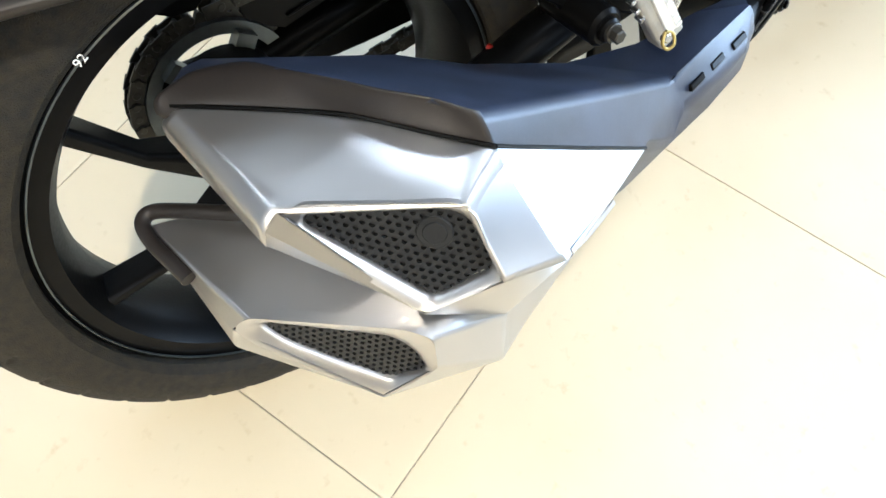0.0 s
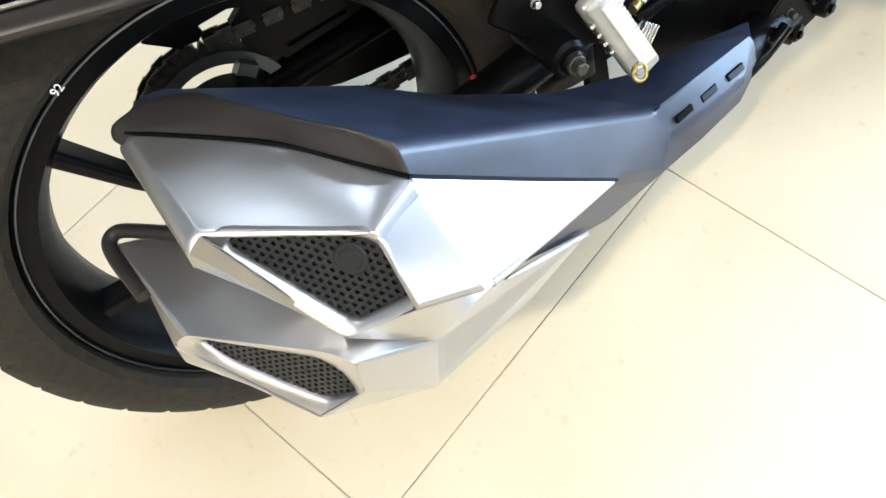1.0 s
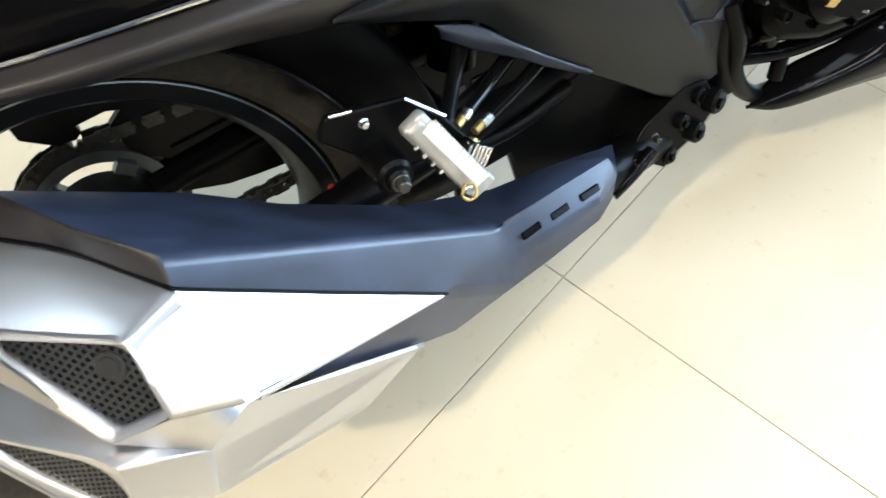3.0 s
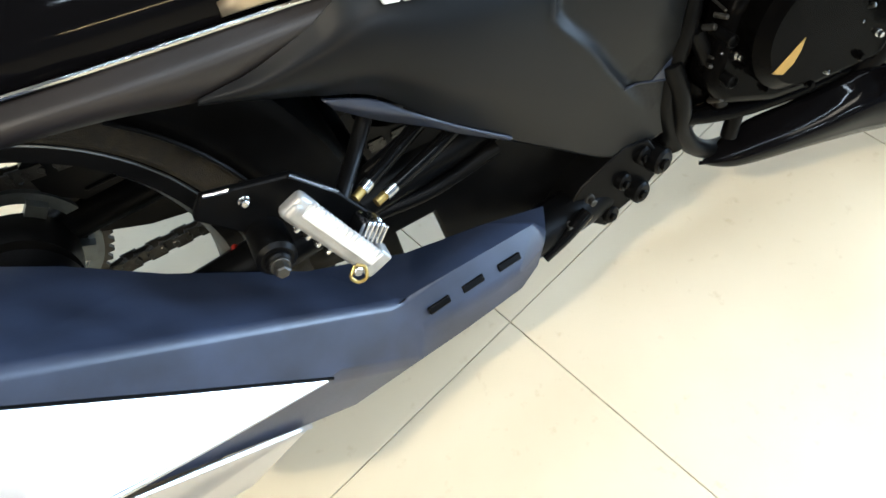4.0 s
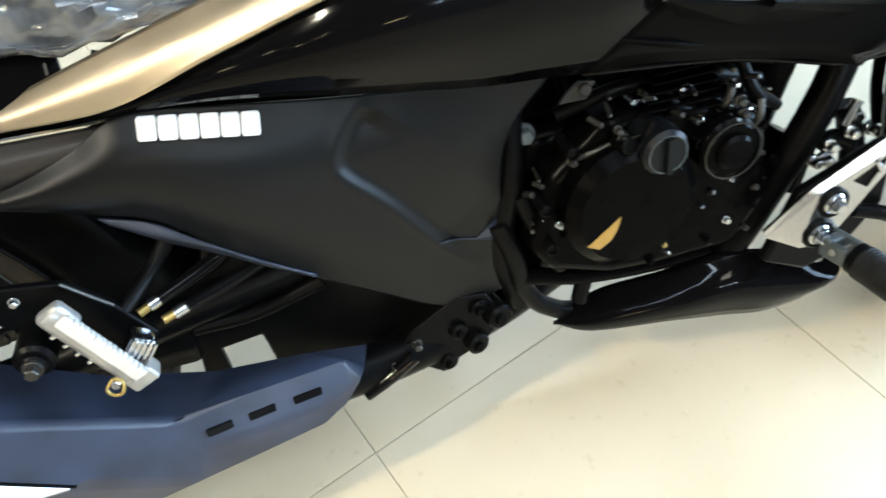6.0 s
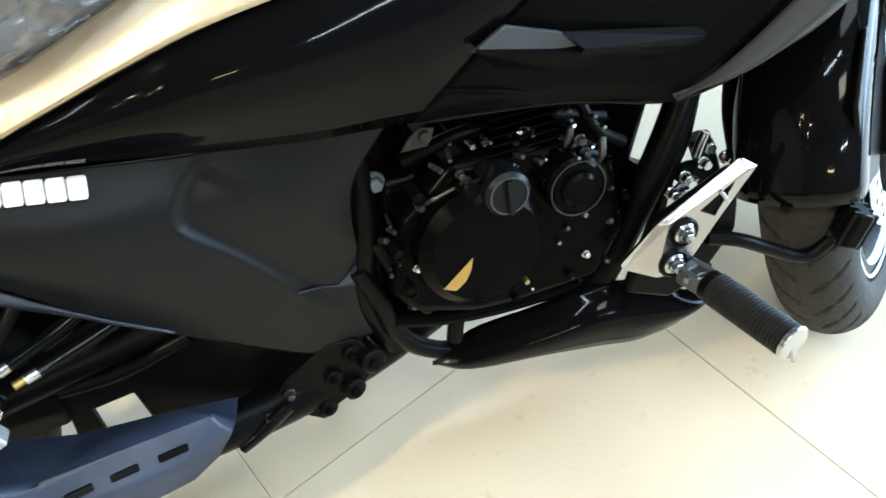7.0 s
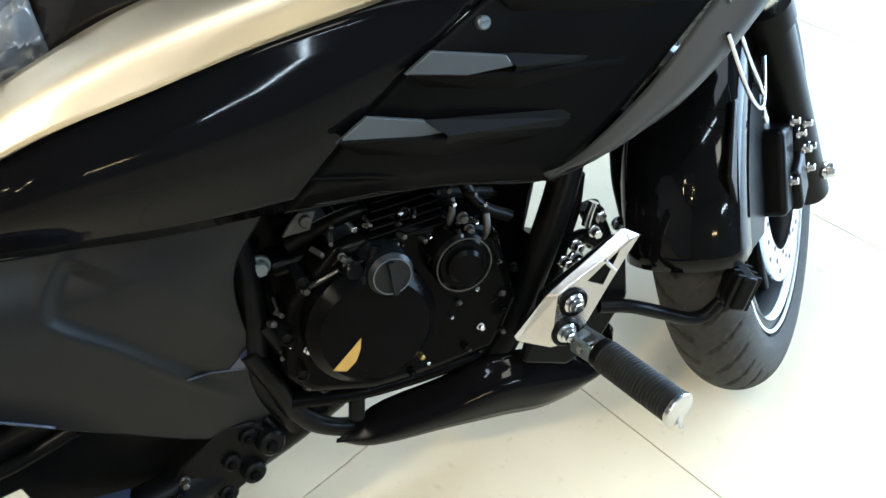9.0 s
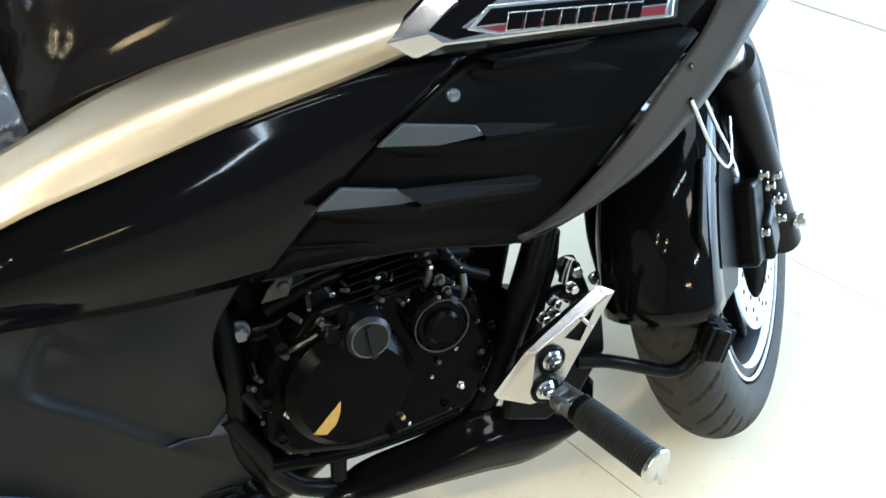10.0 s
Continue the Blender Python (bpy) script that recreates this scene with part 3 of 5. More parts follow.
digits.body, digits.size, digits.extrude, digits.align_x, digits.align_y = "92", 0.0095, 0.0004, "CENTER", "CENTER"
digits_ob = bpy.data.objects.new("sidewall_mark", digits)
digits_mesh = bpy.data.meshes.new_from_object(digits_ob)
bpy.data.objects.remove(digits_ob)
digits_mesh.materials.append(M_WHITE)
mark = new("sidewall_mark", digits_mesh)
mark.parent = rear
mark["label"] = "small white painted sidewall number"
mark.matrix_local = Matrix.Translation((0.222 * math.cos(radians(116.4)), -0.0665, 0.222 * math.sin(radians(116.4)))) @ Matrix.Rotation(radians(-116.4 + 90), 4, "Y") @ Matrix.Rotation(radians(90), 4, "X")
# sprocket and chain on the far side
teeth = []
for k in range(45 * 4):
    r = (0.082, 0.088, 0.088, 0.082)[k % 4]
    a = 2 * np.pi * k / 180
    teeth.append((r * math.cos(a), r * math.sin(a)))
bm = bmesh.new()
ring_o = [[bm.verts.new((x, y, z)) for x, z in teeth] for y in (0.097, 0.103)]
ring_i = [[bm.verts.new((0.077 * math.cos(2 * np.pi * k / 180), y, 0.077 * math.sin(2 * np.pi * k / 180))) for k in range(180)] for y in (0.097, 0.103)]
for k in range(180):
    j = (k + 1) % 180
    bm.faces.new((ring_o[0][k], ring_o[0][j], ring_i[0][j], ring_i[0][k]))
    bm.faces.new((ring_o[1][k], ring_i[1][k], ring_i[1][j], ring_o[1][j]))
    bm.faces.new((ring_o[0][k], ring_o[1][k], ring_o[1][j], ring_o[0][j]))
    bm.faces.new((ring_i[0][k], ring_i[0][j], ring_i[1][j], ring_i[1][k]))
part("sprocket", bm, M_CHAIN, rear, "dark steel chain sprocket", smooth=30)
part("sprocket_carrier", join(lathe([(0.0772, 0.090), (0.0772, 0.099), (0.064, 0.099), (0.064, 0.090)], 64), *[box(0.052, 0.086, 0, 0.034, 0.014, 0.020, Matrix.Rotation(radians(72 * k + 20), 4, "Y")) for k in range(5)]), M_SPROCKET, rear, "grey steel sprocket carrier")

part("cush_hub", lathe([(0.056, 0.040), (0.056, 0.086), (0.050, 0.090), (0.030, 0.092), (0.030, 0.040)], 48), M_RIM, rear, "black cush drive hub inside the sprocket")
chain = group_part("drive_chain", bike)
path = []
for a in np.linspace(90, 270, 22):
    path.append((0.0855 * math.cos(radians(a)), 0.30 + 0.0855 * math.sin(radians(a))))
front_c, fr = (0.56, 0.33), 0.032
low = [(x, 0.2170 + 0.040 * (x - 0.016) / 0.534 + 0.010 * min(1.0, x / 0.08)) for x in np.linspace(0.016, 0.55, 36)]
top = [(x, front_c[1] + fr + (0.3855 - front_c[1] - fr) * (1 - x / 0.56)) for x in np.linspace(0.55, 0.016, 36)]
loop = path + low + top
for k in range(len(loop) - 1):
    (x0, z0), (x1, z1) = loop[k], loop[k + 1]
    a = math.atan2(z1 - z0, x1 - x0)
    ln = math.hypot(x1 - x0, z1 - z0)
    yo = 0.0045 if k % 2 else 0.0075
    m = Matrix.Translation(((x0 + x1) / 2, 0.100, (z0 + z1) / 2)) @ Euler((0, -a, 0)).to_matrix().to_4x4()
    bm = join(box(0, -yo, 0, ln * 1.25, 0.0018, 0.0145, m), box(0, yo, 0, ln * 1.25, 0.0018, 0.0145, m), disc(tuple(m @ Vector((-ln / 2, -0.009, 0))), 0.0042, 0.018, (0, -1, 0), 8))
    part("chain_link", bm, M_CHAIN, chain, smooth=0)

# swingarm, rear mudguard, shock
part("swingarm", join(tube([(-0.03, -0.095, 0.30), (0.12, -0.095, 0.31), (0.30, -0.085, 0.335), (0.50, -0.06, 0.35)], 0.022, 12), tube([(-0.03, 0.105, 0.30), (0.30, 0.095, 0.335), (0.50, 0.06, 0.35)], 0.022, 12), tube([(0.33, -0.09, 0.34), (0.33, 0.09, 0.34)], 0.02, 12)), M_FRAME, bike, "black steel swingarm")
part("axle_plate", plate([(-0.06, 0.335), (0.02, 0.325), (0.062, 0.310), (0.074, 0.288), (0.060, 0.246), (0.02, 0.252), (-0.05, 0.270)], 0.118, 0.010), M_FRAME, bike, "black axle adjuster plate at the end of the swingarm", bevel=0.003)
part("axle_nut", hexbolt((-0.005, -0.122, 0.30), 0.014, 0.012), M_CHAIN, bike, "steel rear axle nut")
part("chain_guard", join(plate([(0.050, 0.352), (0.044, 0.392), (0.060, 0.404), (0.047, 0.4085), (0.016, 0.406), (0.018, 0.398), (0.010, 0.392), (-0.012, 0.396), (-0.036, 0.414), (-0.040, 0.462), (0.056, 0.475), (0.30, 0.475), (0.52, 0.43), (0.52, 0.20), (0.228, 0.20), (0.229, 0.263), (0.159, 0.268), (0.125, 0.272), (0.072, 0.289), (0.085, 0.33)], 0.094, 0.012), tube([(0.087, 0.092, 0.344), (0.157, 0.092, 0.349)], 0.0018, 8, smooth=False), tube([(0.089, 0.092, 0.3145), (0.197, 0.092, 0.3215)], 0.0022, 8, smooth=False), tube([(0.120, 0.092, 0.305), (0.196, 0.092, 0.311)], 0.0018, 8, smooth=False)), M_RIM, bike, "black chain guard with pressed ribs", bevel=0.0012)

# ---- bodywork ----
# tail cowl under the seat
rows = [
    [(-0.25, -0.085, 0.600), (-0.25, -0.097, 0.592), (-0.25, -0.088, 0.580), (-0.25, -0.05, 0.576)],
    [(-0.10, -0.113, 0.585), (-0.10, -0.127, 0.577), (-0.10, -0.114, 0.566), (-0.10, -0.07, 0.560)],
    [(-0.02, -0.128, 0.578), (-0.02, -0.143, 0.569), (-0.02, -0.130, 0.557), (-0.02, -0.09, 0.546)],
    [(0.06, -0.139, 0.575), (0.06, -0.156, 0.564), (0.06, -0.146, 0.550), (0.06, -0.11, 0.534)],
    [(0.17, -0.149, 0.573), (0.17, -0.164, 0.560), (0.17, -0.152, 0.541), (0.17, -0.115, 0.520)],
    [(0.26, -0.149, 0.570), (0.25, -0.163, 0.555), (0.24, -0.153, 0.530), (0.235, -0.115, 0.508)],
    [(0.36, -0.150, 0.566), (0.335, -0.160, 0.556), (0.29, -0.150, 0.535), (0.27, -0.11, 0.508)],
]
# Brown base colour carries the warm floor reflected in the cowl.
part("tail_cowl", sheet(rows), M_EDGE, bike, "matt black tail cowl, browned for the floor it reflects", thick=0.004)
part("tail_trim", tube([(-0.25, -0.086, 0.602), (-0.10, -0.114, 0.587), (0.02, -0.135, 0.578), (0.141, -0.150, 0.577), (0.194, -0.150, 0.574), (0.249, -0.150, 0.572), (0.304, -0.150, 0.570), (0.362, -0.151, 0.568)], 0.0022, 8), M_CHROME, bike, "thin bright trim along the tail cowl")
# inner dark mudguard in front of the rear tyre
rows = [[(r * math.cos(radians(a)), y, 0.30 + r * math.sin(radians(a))) for y, r in ((-0.090, 0.262), (-0.090, 0.318), (-0.078, 0.333), (0.0, 0.338), (0.078, 0.333), (0.090, 0.318))] for a in (-4, 10, 22, 36, 48, 62)]
# Added cover under the tail that keeps overhead light off the tyre.
part("wheel_shade", sheet([[(r * math.cos(radians(a)), y, 0.30 + r * math.sin(radians(a))) for y, r in ((-0.088, 0.322), (-0.060, 0.340), (0.0, 0.346), (0.060, 0.340), (0.088, 0.322))] for a in (58, 68, 78, 88, 96)], 4, 4), M_FRAME, bike, "black cover added over the rear tyre to block light", thick=0.003)
part("mudguard_edge", tube([(0.2625 * math.cos(radians(a)), -0.091, 0.30 + 0.2625 * math.sin(radians(a))) for a in (20, 28, 36, 44, 52)], 0.0022, 8), M_RIM, bike, "rolled edge of the inner mudguard")
part("rear_mudguard", sheet(rows, 4, 3), M_FRAME, bike, "matt black inner rear mudguard", thick=0.003)
# side panel with white lettering
rows = [
    [(0.232, -0.158, 0.534), (0.232, -0.160, 0.532), (0.231, -0.158, 0.529), (0.231, -0.150, 0.526)],
    [(0.275, -0.160, 0.541), (0.272, -0.168, 0.532), (0.269, -0.165, 0.523), (0.266, -0.150, 0.513)],
    [(0.318, -0.160, 0.556), (0.315, -0.172, 0.538), (0.312, -0.168, 0.516), (0.310, -0.148, 0.496)],
    [(0.362, -0.158, 0.574), (0.360, -0.174, 0.545), (0.357, -0.170, 0.508), (0.354, -0.145, 0.474)],
    [(0.435, -0.155, 0.562), (0.428, -0.172, 0.520), (0.416, -0.166, 0.468), (0.405, -0.138, 0.418)],
    [(0.515, -0.152, 0.547), (0.508, -0.161, 0.495), (0.502, -0.150, 0.420), (0.498, -0.128, 0.343)],
    [(0.605, -0.150, 0.533), (0.600, -0.150, 0.470), (0.592, -0.132, 0.380), (0.585, -0.112, 0.278)],
    [(0.690, -0.145, 0.524), (0.648, -0.139, 0.468), (0.643, -0.122, 0.376), (0.650, -0.110, 0.284)],
]
panel = sheet(rows, 24, 28)
RIDGE = catmull([(0.528, 0.541), (0.507, 0.518), (0.498, 0.497), (0.503, 0.480), (0.534, 0.441), (0.557, 0.405), (0.583, 0.366), (0.614, 0.322)], 8)
for v in panel.verts:
    d = RIDGE - np.array((v.co.x, v.co.z))
    k = int((d ** 2).sum(1).argmin())
    e = RIDGE[min(k + 1, len(RIDGE) - 1)] - RIDGE[max(k - 1, 0)]
    side = (d[k][0] * e[1] - d[k][1] * e[0]) / np.linalg.norm(e)
    fade = min(1.0, max(0.0, (len(RIDGE) - 1 - k) / 10)) * min(1.0, (k + 1) / 4)
    ramp = min(1.0, max(0.0, side / 0.011))
    v.co.y += fade * (0.0065 * ramp * max(0.0, 1 - max(0.0, side - 0.011) / 0.06) - 0.0012 * math.exp(-(side / 0.004) ** 2))
panel_skin = BVHTree.FromBMesh(panel)
part("side_panel", panel, M_PANEL, bike, "matt black plastic side panel", thick=0.004, smooth=60)
# The lip takes the blue-grey material for its bluish highlight.
part("panel_lip", sheet([[(0.312, -0.147, 0.490), (0.316, -0.145, 0.483), (0.321, -0.132, 0.469)], [(0.348, -0.146, 0.475), (0.350, -0.147, 0.462), (0.352, -0.131, 0.444)], [(0.378, -0.144, 0.448), (0.384, -0.144, 0.438), (0.390, -0.130, 0.419)], [(0.418, -0.142, 0.413), (0.420, -0.141, 0.408), (0.423, -0.130, 0.395)], [(0.462, -0.137, 0.377), (0.461, -0.136, 0.375), (0.460, -0.130, 0.371)]], 6, 5), M_COVER, bike, "turned-in lower lip of the side panel, tinted for its bluish highlight", thick=0.003)


def on_panel(x, z, lift):
    hit = panel_skin.ray_cast(Vector((x, -0.4, z)), Vector((0, 1, 0)))[0]
    return (x, (hit.y if hit else -0.125) - lift, z)


# Tab and fold are coloured blue-grey for the highlight on them.
part("panel_tab", faces([on_panel(0.6155, 0.3625, 0.0012), on_panel(0.6367, 0.3545, 0.0012), on_panel(0.6400, 0.3810, 0.0012)], [(0, 1, 2)]), M_COVER, bike, "tab at the front edge of the panel, tinted for its bluish highlight", thick=0.002, smooth=0)
part("panel_fold", sheet([[on_panel(x, z + 0.0016, 0.0010), on_panel(x, z, 0.0020), on_panel(x, z - 0.0016, 0.0002)] for x, z in ((0.578, 0.3750), (0.598, 0.3680), (0.6155, 0.3615), (0.636, 0.3540))], 3, 2), M_COVER, bike, "thin fold across the lower panel, tinted as if catching light", thick=0.001)
LX0, LX1 = 0.3695, 0.4545
for k in range(6):
    x0, x1 = LX0 + (LX1 - LX0) * k / 6, LX0 + (LX1 - LX0) * (k + 0.93) / 6
    zt = [0.5735 - 0.197 * (x - LX0) for x in (x0, x1)]
    part("letter_block", plate([(x0 - 0.003, zt[0] - 0.0155, -0.1755), (x1 - 0.003, zt[1] - 0.0155, -0.1750), (x1, zt[1], -0.168), (x0, zt[0], -0.169)], -0.17, 0.006), M_WHITE, bike, "plain white raised lettering block", bevel=0.002)

# gloss black cowl under the champagne band
rows = [
    [(0.345, -0.155, 0.577), (0.345, -0.156, 0.576), (0.345, -0.156, 0.575)],
    [(0.430, -0.178, 0.613), (0.432, -0.190, 0.597), (0.430, -0.180, 0.578)],
    [(0.546, -0.212, 0.653), (0.535, -0.224, 0.612), (0.528, -0.190, 0.563)],
    [(0.625, -0.216, 0.669), (0.618, -0.229, 0.615), (0.610, -0.190, 0.548)],
    [(0.706, -0.216, 0.682), (0.682, -0.226, 0.616), (0.662, -0.190, 0.5425)],
    [(0.800, -0.216, 0.688), (0.740, -0.2215, 0.617), (0.685, -0.190, 0.540)],
    [(0.897, -0.214, 0.680), (0.796, -0.2155, 0.622), (0.700, -0.190, 0.538)],
]
part("lower_cowl", sheet(rows, 6, 6), M_GLOSS, bike, "gloss black tank cowl with light reflections", thick=0.004)
# champagne band
rows = [
    [(0.268, -0.140, 0.590), (0.268, -0.150, 0.584), (0.268, -0.150, 0.577)],
    [(0.353, -0.152, 0.618), (0.355, -0.170, 0.604), (0.358, -0.174, 0.586)],
    [(0.452, -0.165, 0.648), (0.446, -0.185, 0.634), (0.436, -0.193, 0.615)],
    [(0.560, -0.185, 0.692), (0.556, -0.211, 0.678), (0.546, -0.223, 0.654)],
    [(0.643, -0.185, 0.717), (0.640, -0.219, 0.698), (0.625, -0.226, 0.667)],
    [(0.724, -0.185, 0.727), (0.720, -0.226, 0.709), (0.705, -0.222, 0.678)],
    [(0.820, -0.187, 0.731), (0.812, -0.229, 0.715), (0.800, -0.218, 0.687)],
    [(0.880, -0.195, 0.731), (0.872, -0.226, 0.718), (0.862, -0.219, 0.697)],
]
part("side_band", sheet(rows, 6, 6), M_GOLD, bike, "satin champagne metallic side band", thick=0.004)
rows = [[(0.79, -0.185, 0.722), (0.80, -0.208, 0.705), (0.82, -0.204, 0.668)], [(0.95, -0.185, 0.742), (0.95, -0.215, 0.71), (0.95, -0.2075, 0.650)], [(1.08, -0.185, 0.735), (1.08, -0.217, 0.70), (1.08, -0.2115, 0.632)], [(1.175, -0.18, 0.722), (1.172, -0.205, 0.69), (1.15, -0.206, 0.636)]]
part("upper_shroud", sheet(rows, 6, 5), M_GLOSS, bike, "gloss black shroud behind the badge", thick=0.004)
# fuel tank and seat
rows = [[(x, -w, z0), (x, -w * 0.99, z0 + (h - z0) * 0.35), (x, -w * 0.72, z0 + (h - z0) * 0.85), (x, 0, h), (x, w * 0.72, z0 + (h - z0) * 0.85), (x, w, z0)] for x, w, z0, h in ((0.56, 0.150, 0.665, 0.78), (0.63, 0.176, 0.695, 0.86), (0.75, 0.184, 0.715, 0.91), (0.90, 0.186, 0.715, 0.93), (1.03, 0.17, 0.69, 0.92), (1.10, 0.13, 0.68, 0.88))]
part("fuel_tank", sheet(rows, 6, 5), M_TANK, bike, "gloss black fuel tank", thick=0.004)
rows = [[(x, -w, z0), (x, -w * 1.05, z0 + 0.03), (x, -w * 0.85, h), (x, 0, h + 0.012), (x, w * 0.85, h), (x, w, z0)] for x, w, z0, h in ((-0.22, 0.07, 0.680, 0.74), (-0.05, 0.10, 0.660, 0.74), (0.10, 0.118, 0.645, 0.725), (0.24, 0.132, 0.626, 0.71), (0.36, 0.146, 0.618, 0.71), (0.47, 0.150, 0.642, 0.75), (0.553, 0.150, 0.670, 0.79), (0.578, 0.145, 0.683, 0.80))]
wrap = sheet(rows, 10, 12)
wrinkle = random.Random(5)
waves = [(wrinkle.uniform(-90, 90), wrinkle.uniform(30, 160), wrinkle.uniform(-60, 60), wrinkle.uniform(0, 6.28)) for _ in range(9)]
for v in wrap.verts:
    w = sum(abs(math.sin(a * v.co.x + b * v.co.z + c * v.co.y + d)) ** 6 for a, b, c, d in waves)
    v.co.y -= 0.0034 * w * (1 if v.co.y < 0 else -1)
    v.co.z += 0.0026 * w
rows = [[(-0.25, -0.078, 0.600), (-0.25, -0.080, 0.64), (-0.25, -0.06, 0.69)], [(-0.05, -0.118, 0.580), (-0.05, -0.120, 0.62), (-0.05, -0.094, 0.668)], [(0.10, -0.140, 0.572), (0.10, -0.141, 0.61), (0.10, -0.112, 0.652)], [(0.24, -0.144, 0.568), (0.24, -0.146, 0.60), (0.24, -0.124, 0.636)], [(0.33, -0.145, 0.566), (0.33, -0.148, 0.595), (0.33, -0.136, 0.628)]]
part("tail_panel", sheet(rows, 6, 5), M_GLOSS, bike, "gloss black tail panel under the seat", thick=0.004)
part("seat", wrap, M_SEAT, bike, "black vinyl seat still wrapped in clear plastic", thick=0.006)

# louvre panel
louvre = group_part("louvre_panel", bike)
rows = [
    [(0.702, -0.188, 0.538), (0.797, -0.213, 0.622), (0.900, -0.213, 0.678)],
    [(0.752, -0.190, 0.534), (0.850, -0.217, 0.615), (0.960, -0.216, 0.672)],
    [(0.812, -0.195, 0.526), (0.920, -0.219, 0.600), (1.030, -0.218, 0.664)],
    [(0.880, -0.204, 0.514), (0.970, -0.220, 0.580), (1.100, -0.220, 0.655)],
    [(0.930, -0.214, 0.500), (1.010, -0.224, 0.566), (1.110, -0.224, 0.648)],
]
part("panel_face", sheet(rows, 5, 5), M_SHROUD, louvre, "satin black moulded shroud panel", thick=0.004)
for a, b, c, d, e in (((0.812, 0.631), (0.842, 0.643), (0.898, 0.619), (1.010, 0.606), (1.000, 0.592)), ((0.747, 0.595), (0.778, 0.607), (0.824, 0.585), (0.955, 0.566), (0.946, 0.550)), ((0.705, 0.568), (0.722, 0.576), (0.770, 0.560), (0.880, 0.526), (0.872, 0.515)), ((0.893, 0.668), (0.916, 0.676), (0.982, 0.659), (1.040, 0.648), (1.030, 0.635))):
    yo, yi = -0.222, -0.212
    if a[0] < 0.72:
        yo, yi = -0.198, -0.178
    elif a[0] < 0.80:
        yo, yi = -0.222, -0.205
    vs = [(a[0], yo, a[1]), (b[0], yi, b[1]), (c[0], yi - 0.002, c[1] + 0.004), (d[0], yi - 0.008, d[1]), (e[0], yi - 0.010, e[1]), (c[0], yo - 0.002, c[1] - 0.010), (a[0] + 0.02, yi, a[1] - 0.022), (e[0], yi - 0.004, e[1] - 0.012), (c[0], yi - 0.002, c[1] - 0.03)]
    part("louvre", faces(vs, [(0, 1, 2, 5), (2, 3, 4, 5), (0, 5, 8, 6), (5, 4, 7, 8)]), M_SHROUD, louvre, "raised angular black louvre rib", smooth=0, bevel=0.0015)
# Facets take a lighter grey for the light they catch.
for outline, y in (([(0.807, 0.633), (0.8304, 0.6454), (0.8907, 0.6272), (0.8969, 0.6167), (0.8571, 0.6194)], -0.2255), ([(0.7465, 0.5937), (0.7738, 0.6079), (0.8182, 0.5925), (0.8328, 0.5776), (0.7917, 0.5813)], -0.2205)):
    part("louvre_facet", plate([(x, z, y) for x, z in outline], y, 0.005), M_LOUVRE_LIT, louvre, "end facet of a louvre, greyed where it catches light", bevel=0.0012)
# Ridge colour is lifted above the shroud's, since upward faces look lit.
for a, b, c, d in (((0.8907, 0.6272), (0.9985, 0.6105), (0.9949, 0.5998), (0.8969, 0.6167)), ((0.8182, 0.5925), (0.951, 0.5655), (0.947, 0.5544), (0.8328, 0.5776)), ((0.9026, 0.6784), (1.0135, 0.6696), (1.010, 0.6630), (0.912, 0.6740))):
    part("louvre_ridge", faces([(a[0], -0.2200, a[1]), (b[0], -0.2165, b[1] - 0.002), (c[0], -0.2175, c[1] + 0.002), (d[0], -0.2285, d[1]), (c[0], -0.2150, c[1] - 0.006), (d[0], -0.2190, d[1] - 0.010)], [(0, 1, 2, 3), (3, 2, 4, 5)]), M_RIDGE_LIT, louvre, "upward edge of a black louvre, lightened as if lit", smooth=0)
part("panel_screw", join(disc((0.877, -0.2225, 0.655), 0.0055, 0.010, (0, -1, 0.2), 20), box(0.877, -0.2225, 0.655, 0.007, 0.002, 0.002)), M_SPROCKET, louvre, "steel cross-head screw")
# badge
badge = group_part("side_badge", bike)
outer = [(0.8276, 0.7092), (0.8576, 0.7283), (0.8696, 0.7346), (0.900, 0.742), (1.09, 0.716), (1.083, 0.668), (0.8467, 0.6929)]
inner = [(0.8575, 0.7100), (0.8745, 0.7215), (0.8820, 0.7265), (0.905, 0.7290), (1.078, 0.7050), (1.074, 0.6725), (0.8705, 0.6985)]
part("badge_back", plate(outer, -0.2288, 0.010), M_CHROME, badge, bevel=0.001)
bm = faces([(x, -0.2290, z) for x, z in outer] + [(x, -0.2348, z) for x, z in inner], [(k, (k + 1) % 7, 7 + (k + 1) % 7, 7 + k) for k in range(7)] + [tuple(range(7, 14))])
part("badge_frame", bm, M_CHROME, badge, "polished badge frame with a chamfered border", bevel=0.0012, smooth=12)
part("badge_arrow", plate([(0.8590, 0.7110), (0.8880, 0.7285), (0.9250, 0.7240), (0.8850, 0.7075), (0.9040, 0.6990), (0.8770, 0.7000)], -0.2365, 0.004), M_GLOSS, badge, "black arrow inlay", bevel=0.001)
part("badge_rim", plate([(0.8880, 0.7050), (0.9080, 0.7190), (1.0720, 0.6965), (1.0670, 0.6730), (0.9135, 0.6955)], -0.2370, 0.004), M_STEEL, badge, "bright rim round the name field", bevel=0.001)
part("badge_panel", plate([(0.8960, 0.7062), (0.9100, 0.7160), (1.0680, 0.6940), (1.0665, 0.6850)], -0.2382, 0.003), M_GLOSS, badge, "gloss black upper half of the badge", bevel=0.0006)
part("badge_inlay", plate([(0.8965, 0.7050), (1.0660, 0.6838), (1.0640, 0.6765), (0.9140, 0.6978)], -0.2382, 0.003), M_BADGE_RED, badge, "dark red badge inlay", bevel=0.0006)
